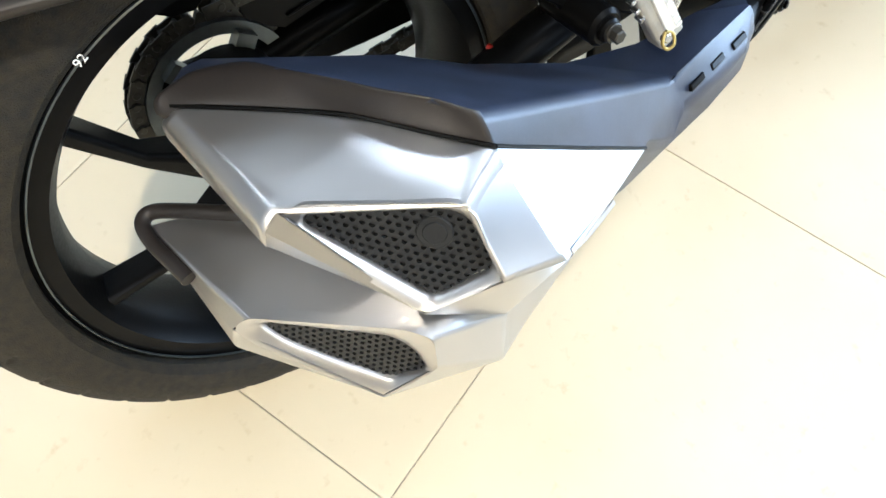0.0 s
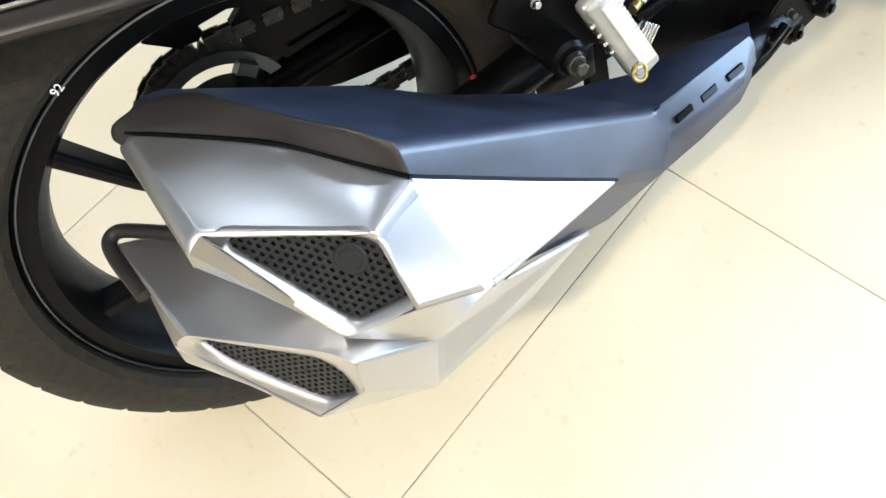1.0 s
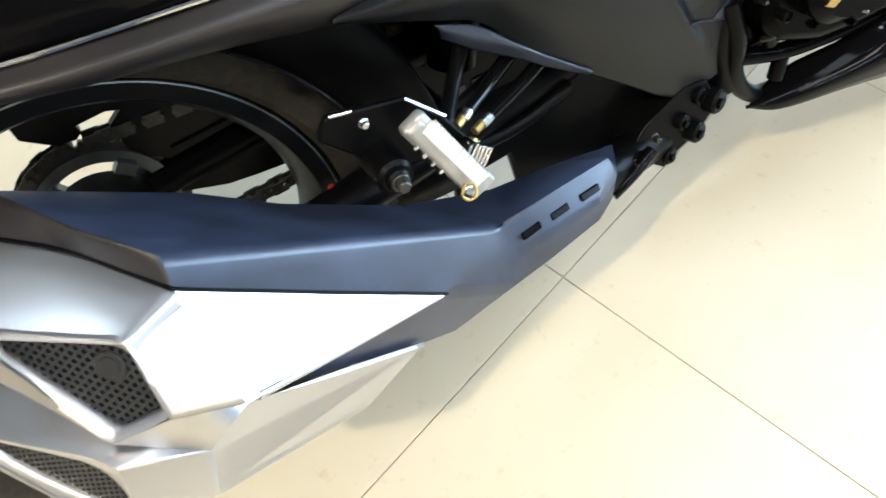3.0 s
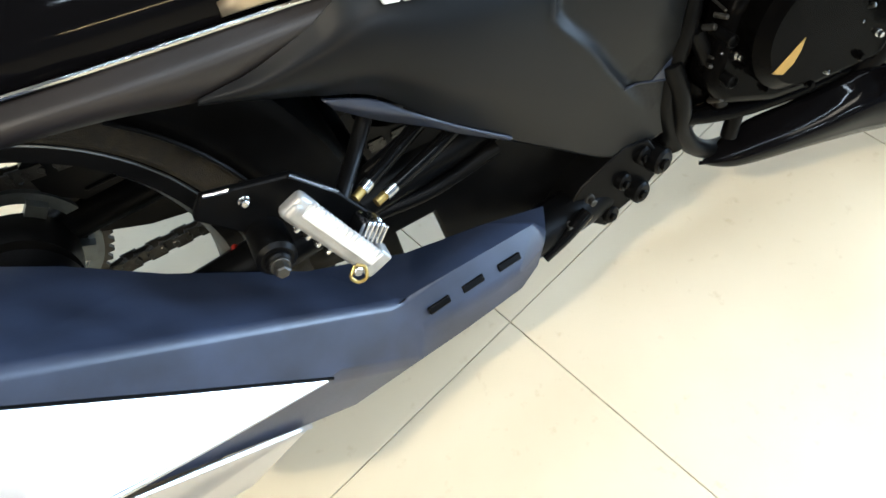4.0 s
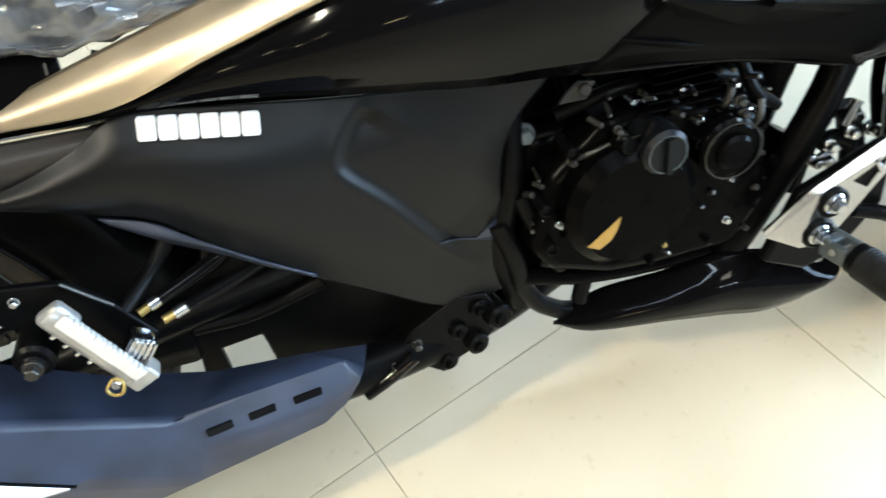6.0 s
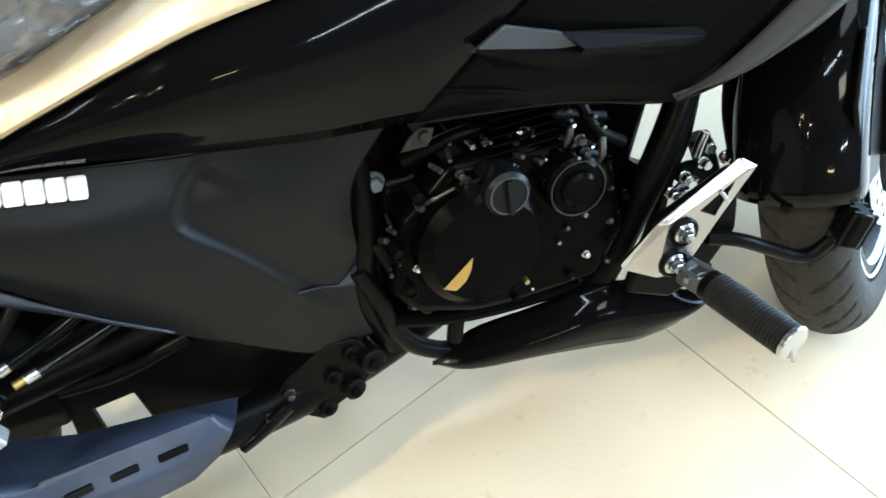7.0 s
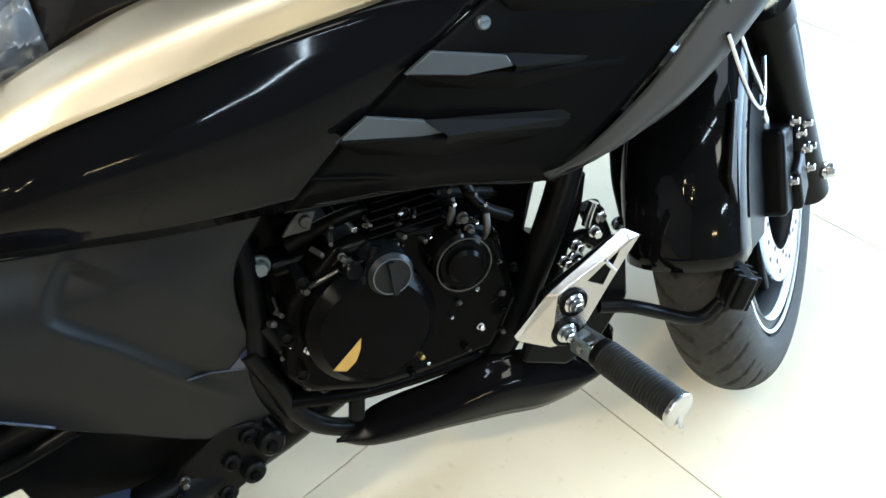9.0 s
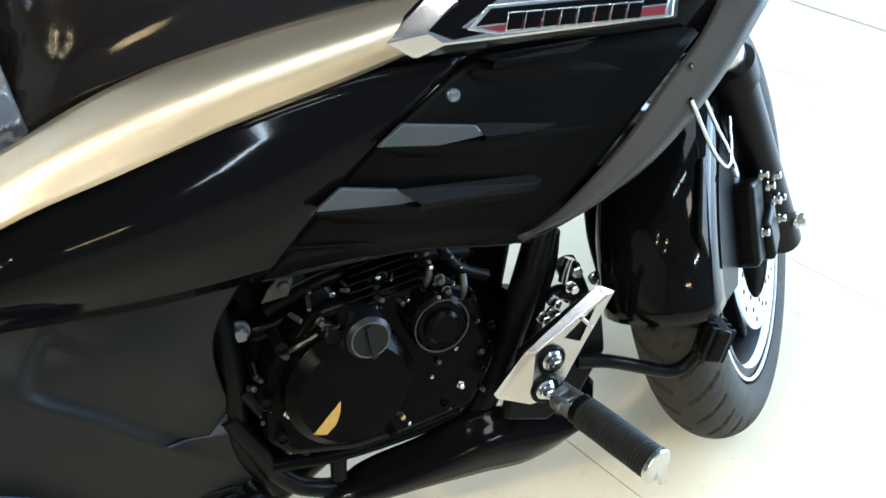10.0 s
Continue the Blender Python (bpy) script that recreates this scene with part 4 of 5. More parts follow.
for k in range(8):
    x0 = 0.9190 + 0.0152 * k
    z0 = 0.6985 - 0.152 * (x0 - 0.919)
    for grow, y, mat, name, text in ((0.0009, -0.2398, M_STEEL, "letter_edge", "bright edge of a raised letter block"), (0.0, -0.2416, M_GLOSS, "letter_block", "black raised lettering block")):
        part(name, plate([(x0 - grow, z0 - grow), (x0 + 0.0118 + grow, z0 - 0.0018 - grow), (x0 + 0.0160 + grow, z0 + 0.0095 + grow), (x0 + 0.0042 - grow, z0 + 0.0113 + grow)], y, 0.003), mat, badge, text, bevel=0.0006)
# grey fin in front of the louvres
rows = [
    [(1.165, -0.200, 0.690), (1.178, -0.228, 0.676), (1.187, -0.225, 0.660)],
    [(1.118, -0.220, 0.648), (1.130, -0.238, 0.628), (1.134, -0.232, 0.609)],
    [(1.070, -0.224, 0.610), (1.076, -0.242, 0.586), (1.074, -0.234, 0.562)],
    [(1.026, -0.224, 0.570), (1.026, -0.240, 0.552), (1.018, -0.234, 0.536)],
    [(0.966, -0.222, 0.530), (0.972, -0.234, 0.525), (0.972, -0.230, 0.519)],
    [(0.922, -0.216, 0.508), (0.922, -0.218, 0.509), (0.920, -0.216, 0.508)],
]
part("shroud_fin", sheet(rows, 5, 5), M_FIN, bike, "titanium grey metallic shroud fin", thick=0.004)
rows = [[(1.190, -0.222, 0.660), (1.170, -0.15, 0.62)], [(1.134, -0.228, 0.606), (1.12, -0.15, 0.58)], [(1.074, -0.230, 0.558), (1.06, -0.15, 0.54)], [(1.018, -0.230, 0.532), (1.0, -0.15, 0.52)], [(0.930, -0.212, 0.502), (0.93, -0.14, 0.50)], [(0.83, -0.194, 0.520), (0.83, -0.12, 0.51)], [(0.70, -0.185, 0.534), (0.70, -0.11, 0.53)]]
part("shroud_underside", sheet(rows, 5, 3), M_GLOSS, bike, "gloss black turned-in edge of the shroud", thick=0.004)

# ---- engine ----
engine = group_part("engine", bike)
part("crankcase", box(0.79, 0.0, 0.370, 0.25, 0.22, 0.17), M_ENGINE, engine, "black painted crankcase", bevel=0.02, segments=3)
part("cylinder", box(0.0, 0.0, 0.0, 0.13, 0.16, 0.19, pose(0.85, -0.01, 0.48, 0, 25, 0)), M_ENGINE, engine, "black finned cylinder", bevel=0.01)
for k in range(7):
    part("cooling_fin", box(0.0, 0.0, -0.075 + 0.024 * k, 0.16, 0.19, 0.006, pose(0.85, -0.01, 0.48, 0, 25, 0)), M_ENGINE, engine, bevel=0.002)
part("clutch_cover", disc((0.752, -0.180, 0.388), 0.064, 0.07, (0, -1, 0.0), 72, rim=0.011), M_ENGINE, engine, "satin black round clutch cover")
part("cover_base", plate([(0.66, 0.345), (0.681, 0.316), (0.74, 0.293), (0.79, 0.287), (0.841, 0.286), (0.880, 0.286), (0.915, 0.34), (0.90, 0.43), (0.84, 0.47), (0.74, 0.47), (0.68, 0.42)], -0.148, 0.05), M_ENGINE, engine, "black engine side cover", bevel=0.012, segments=3)
# A wedge-shaped reflection on the clutch cover, drawn as a golden inlay.
part("cover_glint", plate([(0.7040, 0.3620), (0.7160, 0.3560), (0.7270, 0.3630), (0.7335, 0.3740), (0.7370, 0.3870), (0.7250, 0.3780)], -0.1806, 0.004), M_GOLD_GLINT, engine, "golden wedge standing for a reflection on the clutch cover", bevel=0.0005)
part("filler_cap", join(disc((0.776, -0.187, 0.444), 0.0215, 0.05, (0, -1, 0), 40), box(0.776, -0.189, 0.444, 0.005, 0.008, 0.034, None)), M_PANEL, engine, "black oil filler cap with a grip bar")
part("filler_ring", lathe([(0.0182, 0.0), (0.0172, 0.0), (0.0172, -0.0008), (0.0182, -0.0008)], 40, m=Matrix.Translation((0.776, -0.1872, 0.444))), M_SPROCKET, engine, "bright ring on the filler cap")
part("pulley_cover", join(disc((0.850, -0.172, 0.420), 0.030, 0.05, (0, -1, 0), 32), disc((0.850, -0.180, 0.420), 0.018, 0.02, (0, -1, 0), 24)), M_ENGINE, engine, "black round generator plug cover")
part("oil_sight_dot", disc((0.797, -0.156, 0.318), 0.0028, 0.01, (0, -1, 0), 12), M_BRASS, engine, "small yellow paint mark")
for k in range(11):
    a = 2 * np.pi * k / 11
    part("cover_bolt", hexbolt((0.80 + 0.110 * math.cos(a), -0.150, 0.382 + 0.082 * math.sin(a)), 0.0036, 0.006), M_ENGINE, engine)
part("gearbox_cover", plate([(0.635, 0.50), (0.71, 0.51), (0.80, 0.30), (0.78, 0.262), (0.715, 0.256), (0.660, 0.258), (0.620, 0.33)], -0.088, 0.10), M_ENGINE, engine, "black gearbox housing", bevel=0.01)
part("cylinder_head", plate([(0.88, 0.52), (1.02, 0.53), (0.985, 0.42), (0.945, 0.30), (0.90, 0.275), (0.87, 0.30)], -0.07, 0.13), M_ENGINE, engine, "black oil cooler and cylinder head side", bevel=0.01)
part("cable_stay", join(plate([(0.697, 0.490), (0.722, 0.489), (0.730, 0.504), (0.716, 0.507), (0.706, 0.500)], -0.140, 0.003), disc((0.720, -0.144, 0.499), 0.006, 0.006, (0, -1, 0), 16)), M_CHAIN, engine, "grey steel cable stay")
for k in range(6):
    part("head_fin", box(0.806, -0.128, 0.462 + 0.0085 * k, 0.078 - 0.004 * k, 0.060, 0.0026, None), M_ENGINE, engine, bevel=0.001)
# Thin ring in place of the arc-shaped highlight on the cover.
for r in (0.0285,):
    part("cover_ring", lathe([(r, 0.0), (r - 0.0012, 0.0), (r - 0.0012, -0.0012), (r, -0.0012)], 40, m=Matrix.Translation((0.850, -0.1722 if r > 0.02 else -0.1802, 0.420))), M_CHAIN, engine, "thin metal ring drawn for the highlight on the round cover")
part("clutch_lever", join(tube([(0.742, -0.165, 0.443), (0.758, -0.172, 0.449), (0.770, -0.170, 0.470)], 0.0045, 10), disc((0.747, -0.176, 0.454), 0.0085, 0.02, (0.2, -1, 0.2), 20)), M_FRAME, engine, "black clutch release lever")
for k in range(9):
    part("spring_coil", lathe([(0.0052, 0.0), (0.0040, 0.0006), (0.0040, -0.0006)], 20, m=Matrix.Translation((0.742 + 0.0012 * k, -0.160 - 0.0016 * k, 0.440 + 0.0026 * k)) @ Matrix.Rotation(radians(60), 4, "X")), M_CHAIN, engine)
part("clutch_cable", tube([(0.703, -0.150, 0.438), (0.725, -0.156, 0.446), (0.744, -0.158, 0.452)], 0.0026, 8), M_CHAIN, engine, "thin steel clutch cable")
for c, r in (((0.703, -0.152, 0.438), 0.006), ((0.744, -0.168, 0.458), 0.007), ((0.748, -0.168, 0.446), 0.006), ((0.740, -0.165, 0.466), 0.005), ((0.690, -0.14, 0.372), 0.006), ((0.685, -0.14, 0.352), 0.006), ((0.683, -0.135, 0.322), 0.005), ((0.86, -0.16, 0.462), 0.007), ((0.865, -0.16, 0.448), 0.006), ((0.80, -0.13, 0.490), 0.006), ((0.775, -0.14, 0.482), 0.005), ((0.905, -0.14, 0.36), 0.005)):
    part("engine_bolt", hexbolt(c, r * 0.60, 0.006), M_CHAIN, engine, "small bright engine bolt")
for pts, r in (([(0.70, -0.12, 0.47), (0.76, -0.13, 0.487), (0.84, -0.12, 0.476), (0.91, -0.11, 0.452)], 0.007), ([(0.66, -0.125, 0.40), (0.68, -0.13, 0.345), (0.70, -0.12, 0.30)], 0.009), ([(0.87, -0.13, 0.50), (0.885, -0.14, 0.46), (0.92, -0.13, 0.43)], 0.006), ([(0.795, -0.135, 0.505), (0.80, -0.15, 0.47), (0.83, -0.15, 0.455)], 0.005)):
    part("engine_hose", tube(pts, r, 10), M_FRAME, engine, "black rubber engine hose")
# bright clips, springs and unions between the engine covers
for x, z in ((0.805, 0.486), (0.746, 0.455), (0.752, 0.446), (0.825, 0.427), (0.848, 0.408), (0.875, 0.419), (0.701, 0.450), (0.674, 0.398), (0.678, 0.353)):
    part("hose_clip", lathe([(0.0062, -0.002), (0.0052, -0.0026), (0.0052, 0.002), (0.0062, 0.002)], 24, m=Matrix.Translation((x, -0.158, z))), M_FRAME, engine, "dull steel hose clip")
    part("hose_stub", disc((x, -0.1575, z), 0.0056, 0.03, (0, -1, 0), 20), M_FRAME, engine, "black hose stub")
for x, z in ((0.690, 0.372), (0.866, 0.325)):
    part("union_screw", hexbolt((x, -0.150, z), 0.0032, 0.005), M_STEEL, engine, "small bright screw")
for x, z in ((0.851, 0.467), (0.884, 0.439)):
    part("sensor_lead", tube([(x - 0.006, -0.150, z - 0.014), (x, -0.156, z), (x + 0.004, -0.150, z + 0.014)], 0.0034, 10), M_CHAIN, engine, "short metal sensor lead")
# Made-up metal dots scattered at random over the engine as glints.
scatter = random.Random(11)
for k in range(46):
    if k < 26:
        x, y, z = scatter.uniform(0.72, 0.90), -scatter.uniform(0.150, 0.172), scatter.uniform(0.440, 0.492)
    elif k < 36:
        x, y, z = scatter.uniform(0.664, 0.694), -scatter.uniform(0.135, 0.150), scatter.uniform(0.315, 0.425)
    else:
        x, y, z = scatter.uniform(0.80, 0.905), -scatter.uniform(0.150, 0.156), scatter.uniform(0.300, 0.400)
    lean = (scatter.uniform(-0.5, 0.5), -1, scatter.uniform(-0.2, 0.6))
    part("engine_glint", disc((x, y, z), scatter.uniform(0.0014, 0.0032), scatter.uniform(0.010, 0.022), lean, 12, rim=0.0009), M_STEEL if k % 3 == 0 else M_CHAIN, engine)
part("frame_bolt", hexbolt((0.672, -0.115, 0.455), 0.008, 0.010), M_SPROCKET, bike, "large steel frame bolt")
# down tube, frame, coolant hoses
frame_tube = group_part("frame", bike)
for pts, r in (([(1.02, -0.10, 0.50), (0.985, -0.12, 0.43), (0.93, -0.12, 0.32), (0.88, -0.115, 0.24), (0.82, -0.10, 0.205)], 0.017), ([(1.02, 0.10, 0.50), (0.985, 0.12, 0.43), (0.93, 0.12, 0.32), (0.88, 0.115, 0.24)], 0.017), ([(0.66, -0.11, 0.50), (0.655, -0.12, 0.42), (0.64, -0.11, 0.33), (0.66, -0.10, 0.25)], 0.012), ([(0.30, -0.09, 0.53), (0.45, -0.10, 0.46), (0.62, -0.10, 0.40)], 0.014), ([(0.30, 0.09, 0.53), (0.45, 0.10, 0.46), (0.62, 0.10, 0.40)], 0.014)):
    part("frame_rail", tube(pts, r, 14), M_FRAME, frame_tube, "black steel frame tube")
part("header_pipe", tube([(0.90, -0.05, 0.40), (0.93, -0.06, 0.28), (0.86, -0.09, 0.21), (0.74, -0.09, 0.205), (0.69, -0.10, 0.232), (0.662, -0.11, 0.276), (0.652, -0.12, 0.325), (0.638, -0.12, 0.372)], 0.0105, 14), M_FRAME, bike, "matt black bent pipe under the engine")
part("link_pipe", tube([(0.74, -0.02, 0.222), (0.64, -0.07, 0.224), (0.55, -0.098, 0.224), (0.46, -0.125, 0.236), (0.40, -0.14, 0.25)], 0.024, 16), M_FRAME, bike, "matt black exhaust link pipe")
clamp = group_part("exhaust_clamp", bike)
part("clamp_plate", plate([(0.505, 0.222), (0.545, 0.209), (0.566, 0.192), (0.585, 0.207), (0.612, 0.219), (0.640, 0.246), (0.62, 0.285), (0.59, 0.29), (0.54, 0.262)], -0.115, 0.04), M_FRAME, clamp, "black exhaust stay plate", bevel=0.002)
for c, r in (((0.606, -0.126, 0.227), 0.0125), ((0.574, -0.118, 0.206), 0.0105), ((0.632, -0.126, 0.256), 0.0145), ((0.588, -0.122, 0.248), 0.0095), ((0.612, -0.120, 0.270), 0.0100)):
    part("clamp_lug", disc(c, r, 0.045, (0.3, -1, 0), 24), M_FRAME, clamp, "round black clamp lug")
    part("lug_bolt", disc((c[0] - 0.001, c[1] - 0.004, c[2]), r * 0.45, 0.01, (0.3, -1, 0), 16), M_ENGINE, clamp)
part("stay_rod", tube([(0.478, -0.137, 0.215), (0.505, -0.136, 0.228), (0.535, -0.132, 0.244)], 0.0075, 12), M_FENDER, clamp, "steel stay rod")
for c in ((0.512, -0.132, 0.236), (0.54, -0.13, 0.256)):
    part("clamp_bolt", hexbolt(c, 0.004, 0.008), M_CHAIN, bike)
# belly pan
rows = [
    [(0.695, -0.102, 0.206), (0.695, -0.103, 0.205), (0.696, -0.100, 0.204)],
    [(0.745, -0.095, 0.230), (0.740, -0.122, 0.212), (0.735, -0.118, 0.194)],
    [(0.815, -0.110, 0.246), (0.815, -0.142, 0.224), (0.818, -0.136, 0.194)],
    [(0.880, -0.130, 0.266), (0.885, -0.156, 0.232), (0.880, -0.142, 0.186)],
    [(0.945, -0.140, 0.256), (0.945, -0.160, 0.216), (0.935, -0.148, 0.180)],
    [(1.00, -0.140, 0.222), (1.01, -0.155, 0.206), (1.00, -0.145, 0.190)],
    [(1.04, -0.10, 0.235), (1.05, -0.11, 0.215), (1.04, -0.10, 0.20)],
]
part("belly_pan", sheet(rows, 5, 5), M_GLOSS, bike, "gloss black belly pan", thick=0.004)
part("sump_edge", tube([(0.6610, -0.115, 0.2950), (0.7260, -0.115, 0.2750), (0.7970, -0.115, 0.2660), (0.8700, -0.115, 0.2640)], 0.010, 14), M_ENGINE, engine, "black lower edge of the sump")
part("pan_strut", tube([(0.7310, -0.112, 0.2760), (0.7230, -0.112, 0.2390)], 0.009, 12, smooth=False), M_FRAME, bike, "short black strut above the belly pan")
part("pan_bolt", disc((0.762, -0.124, 0.198), 0.009, 0.012, (0, -1, -0.2), 24), M_STEEL, bike, "silver belly pan bolt")

# ---- rider controls ----
rs = group_part("footrest_bracket", bike)
bm = faces([(0.8900, -0.178, 0.3200), (0.9270, -0.186, 0.3620), (1.0170, -0.186, 0.4080), (1.0310, -0.190, 0.3960), (0.9370, -0.1905, 0.3600), (1.0190, -0.1945, 0.3980), (0.9530, -0.190, 0.2950), (0.9240, -0.190, 0.2990), (0.8930, -0.178, 0.3130), (0.9710, -0.190, 0.3640), (1.0110, -0.190, 0.3870), (0.9890, -0.190, 0.3520), (0.9960, -0.190, 0.3500)], [(1, 2, 5, 4), (2, 3, 5), (0, 1, 4, 7, 8), (4, 9, 11, 12, 6, 7), (11, 10, 3, 12), (4, 5, 10, 9), (5, 3, 10)])
part("bracket_plate", bm, M_ALLOY, rs, "polished alloy footrest plate with a chamfered rim", bevel=0.0015, thick=0.005, smooth=0)
part("bracket_web", tube([(0.9910, -0.192, 0.3820), (1.0020, -0.192, 0.3660)], 0.0024, 10, smooth=False), M_ALLOY, rs, "thin alloy web across the cut-out")
for c in ((0.953, -0.196, 0.345), (0.942, -0.196, 0.312)):
    part("bolt_well", disc((c[0], c[1] + 0.002, c[2]), 0.0165, 0.01, (0, -1, 0), 28), M_FRAME, rs, "black recess round the cap bolt")
    part("bracket_bolt", join(disc(c, 0.0115, 0.01, (0, -1, 0), 28), hexbolt((c[0], c[1] - 0.003, c[2]), 0.006, 0.006)), M_CHROME, rs, "polished cap bolt")
part("rear_set_plate", plate([(0.90, 0.275), (0.93, 0.35), (1.022, 0.388), (1.030, 0.380), (1.030, 0.312), (0.99, 0.262), (0.95, 0.25)], -0.172, 0.014), M_FRAME, rs, "black mounting plate", bevel=0.004)
peg = group_part("rider_footpeg", bike)
p0, p1 = Vector((0.9625, -0.222, 0.298)), Vector((0.984, -0.318, 0.288))
part("peg_core", tube([p0, p1], 0.0166, 20, smooth=False), M_FRAME, peg)
for k in range(22):
    c = p0.lerp(p1, 0.12 + 0.85 * k / 21)
    part("rubber_rib", disc(c, 0.0178, 0.0030, (p1 - p0).normalized(), 24), M_TAG, peg, "black rubber peg rib")
part("peg_end", disc(p1 + (p1 - p0).normalized() * 0.004, 0.0186, 0.005, (p1 - p0).normalized(), 24), M_STEEL, peg, "steel peg end plate")
part("peg_feeler", tube([p1, p1 + Vector((0.002, -0.004, -0.022))], 0.0022, 8, smooth=False), M_STEEL, peg, "small steel feeler pin")
clev = pose(0.958, -0.207, 0.300, 0, 0, 12)
part("peg_clevis", join(box(-0.010, 0, 0, 0.005, 0.030, 0.022, clev), box(0.010, 0, 0, 0.005, 0.030, 0.022, clev), box(0, 0.009, 0, 0.020, 0.012, 0.018, clev)), M_SPROCKET, peg, "grey steel peg clevis", bevel=0.003)
part("clevis_pin", tube([(0.943, -0.213, 0.303), (0.975, -0.206, 0.299)], 0.0036, 12, smooth=False), M_STEEL, peg, "bright clevis pin")
pedal = group_part("brake_pedal", bike)
part("pedal_arm", tube([(0.990, -0.178, 0.318), (1.022, -0.186, 0.309), (1.060, -0.188, 0.286), (1.094, -0.190, 0.265), (1.116, -0.193, 0.262), (1.134, -0.197, 0.278)], 0.0078, 12), M_FRAME, pedal, "black steel pedal arm")
part("pedal_pad", box(0, 0, 0, 0.018, 0.048, 0.042, pose(1.146, -0.205, 0.300, 0, 20, -18)), M_FRAME, pedal, "black ribbed pedal pad", bevel=0.004)
for k in range(4):
    part("pad_rib", box(0, -0.018 + 0.012 * k, 0.0, 0.027, 0.004, 0.042, pose(1.146, -0.205, 0.300, 0, 20, -18)), M_RIM, pedal)
part("brake_cylinder", tube([(1.035, -0.09, 0.385), (1.045, -0.10, 0.335), (1.03, -0.12, 0.30)], 0.013, 14), M_FRAME, bike, "black rear brake master cylinder")
for c, r in (((1.042, -0.095, 0.372), 0.012), ((1.038, -0.09, 0.335), 0.010), ((1.075, -0.09, 0.345), 0.009), ((1.005, -0.11, 0.335), 0.010)):
    part("union_bolt", hexbolt(c, r * 0.7, 0.012), M_STEEL, bike, "bright union bolt")
part("coolant_hose", tube([(0.9750, -0.070, 0.3610), (0.9600, -0.070, 0.3350), (0.9400, -0.070, 0.3040)], 0.013, 14), M_FRAME, bike, "black coolant hose behind the frame tube")
part("coolant_hose", tube([(1.0200, -0.090, 0.4300), (1.0110, -0.090, 0.3880), (0.9940, -0.090, 0.3480), (0.9800, -0.090, 0.2950)], 0.012, 14), M_FRAME, bike, "black coolant hose behind the frame tube")
part("hose_elbow", tube([(1.0020, -0.100, 0.3500), (1.0220, -0.100, 0.3540), (1.0470, -0.100, 0.3360)], 0.009, 12), M_FRAME, bike, "short black hose elbow")
part("union_bolt", hexbolt((1.0040, -0.115, 0.3550), 0.0055, 0.010), M_STEEL, bike, "bright union bolt")
part("union_bolt", hexbolt((0.9880, -0.115, 0.3400), 0.0055, 0.010), M_STEEL, bike, "bright union bolt")
part("union_bolt", hexbolt((1.0270, -0.115, 0.3650), 0.0055, 0.010), M_STEEL, bike, "bright union bolt")
part("union_bolt", hexbolt((0.9790, -0.115, 0.3790), 0.0055, 0.010), M_STEEL, bike, "bright union bolt")
part("banjo_fitting", tube([(1.0200, -0.110, 0.3730), (1.0250, -0.110, 0.3870), (1.0310, -0.110, 0.3990)], 0.006, 10), M_STEEL, bike, "bright banjo fitting")
part("brake_hose", tube([(1.085, -0.07, 0.44), (1.087, -0.07, 0.39), (1.090, -0.08, 0.345)], 0.007, 10), M_FRAME, bike, "black brake hose")

# ---- passenger footpeg and hanger ----
hanger = group_part("passenger_hanger", bike)
part("hanger_plate", plate([(0.196, 0.452), (0.204, 0.462), (0.272, 0.449), (0.299, 0.417), (0.322, 0.378), (0.306, 0.362), (0.270, 0.385), (0.232, 0.392), (0.219, 0.417), (0.192, 0.444)], -0.160, 0.008), M_FRAME, hanger, "black stamped steel hanger plate", bevel=0.002)
for a, b in (((0.206, -0.161, 0.4625), (0.224, -0.161, 0.459)), ((0.268, -0.161, 0.4505), (0.299, -0.161, 0.4185))):
    part("hanger_edge", tube([a, b], 0.0018, 8, smooth=False), M_STEEL, hanger, "bright plate edge")
part("hanger_bolt", hexbolt((0.231, -0.161, 0.444), 0.0034, 0.005), M_STEEL, hanger, "small bright hanger bolt")
part("hanger_arm", tube([(0.300, -0.155, 0.405), (0.33, -0.12, 0.42), (0.37, -0.09, 0.46)], 0.007, 12), M_FRAME, hanger, "black steel hanger arm")
part("hanger_bush", join(disc((0.236, -0.195, 0.407), 0.016, 0.06, (0, -1, 0), 28), disc((0.236, -0.200, 0.407), 0.010, 0.02, (0, -1, 0), 20)), M_FRAME, hanger, "black rubber silencer bush")
part("bush_bolt", hexbolt((0.236, -0.203, 0.407), 0.006, 0.008), M_CHAIN, hanger, "steel silencer bolt")
ppeg = group_part("passenger_footpeg", bike)
pm = Matrix.Translation((0.2795, -0.188, 0.410)) @ Euler((0.0, radians(64), 0.0)).to_matrix().to_4x4()
part("peg_body", join(box(0.004, 0, -0.003, 0.092, 0.017, 0.017, pm), box(-0.030, 0.001, -0.001, 0.026, 0.014, 0.024, pm)), M_PEG, ppeg, "pale cast alloy folding footpeg", bevel=0.005, segments=3)
part("peg_top", box(0.008, -0.0080, 0.0050, 0.082, 0.006, 0.0125, pm), M_TEETH, ppeg, "bright top of the peg", bevel=0.0012)
for k in range(15):
    part("peg_tooth", box(-0.030 + 0.0054 * k, -0.0098, 0.0105, 0.0030, 0.0055, 0.0058, pm), M_TEETH, ppeg)
part("peg_heel", box(0.053, 0.0, 0.002, 0.015, 0.019, 0.026, pm), M_PEG, ppeg, "pale cast heel of the peg", bevel=0.003)
for k in range(4):
    part("peg_lug", box(-0.024 + 0.012 * k, -0.003, -0.0125, 0.004, 0.008, 0.005, pm), M_STEEL, ppeg, bevel=0.001)
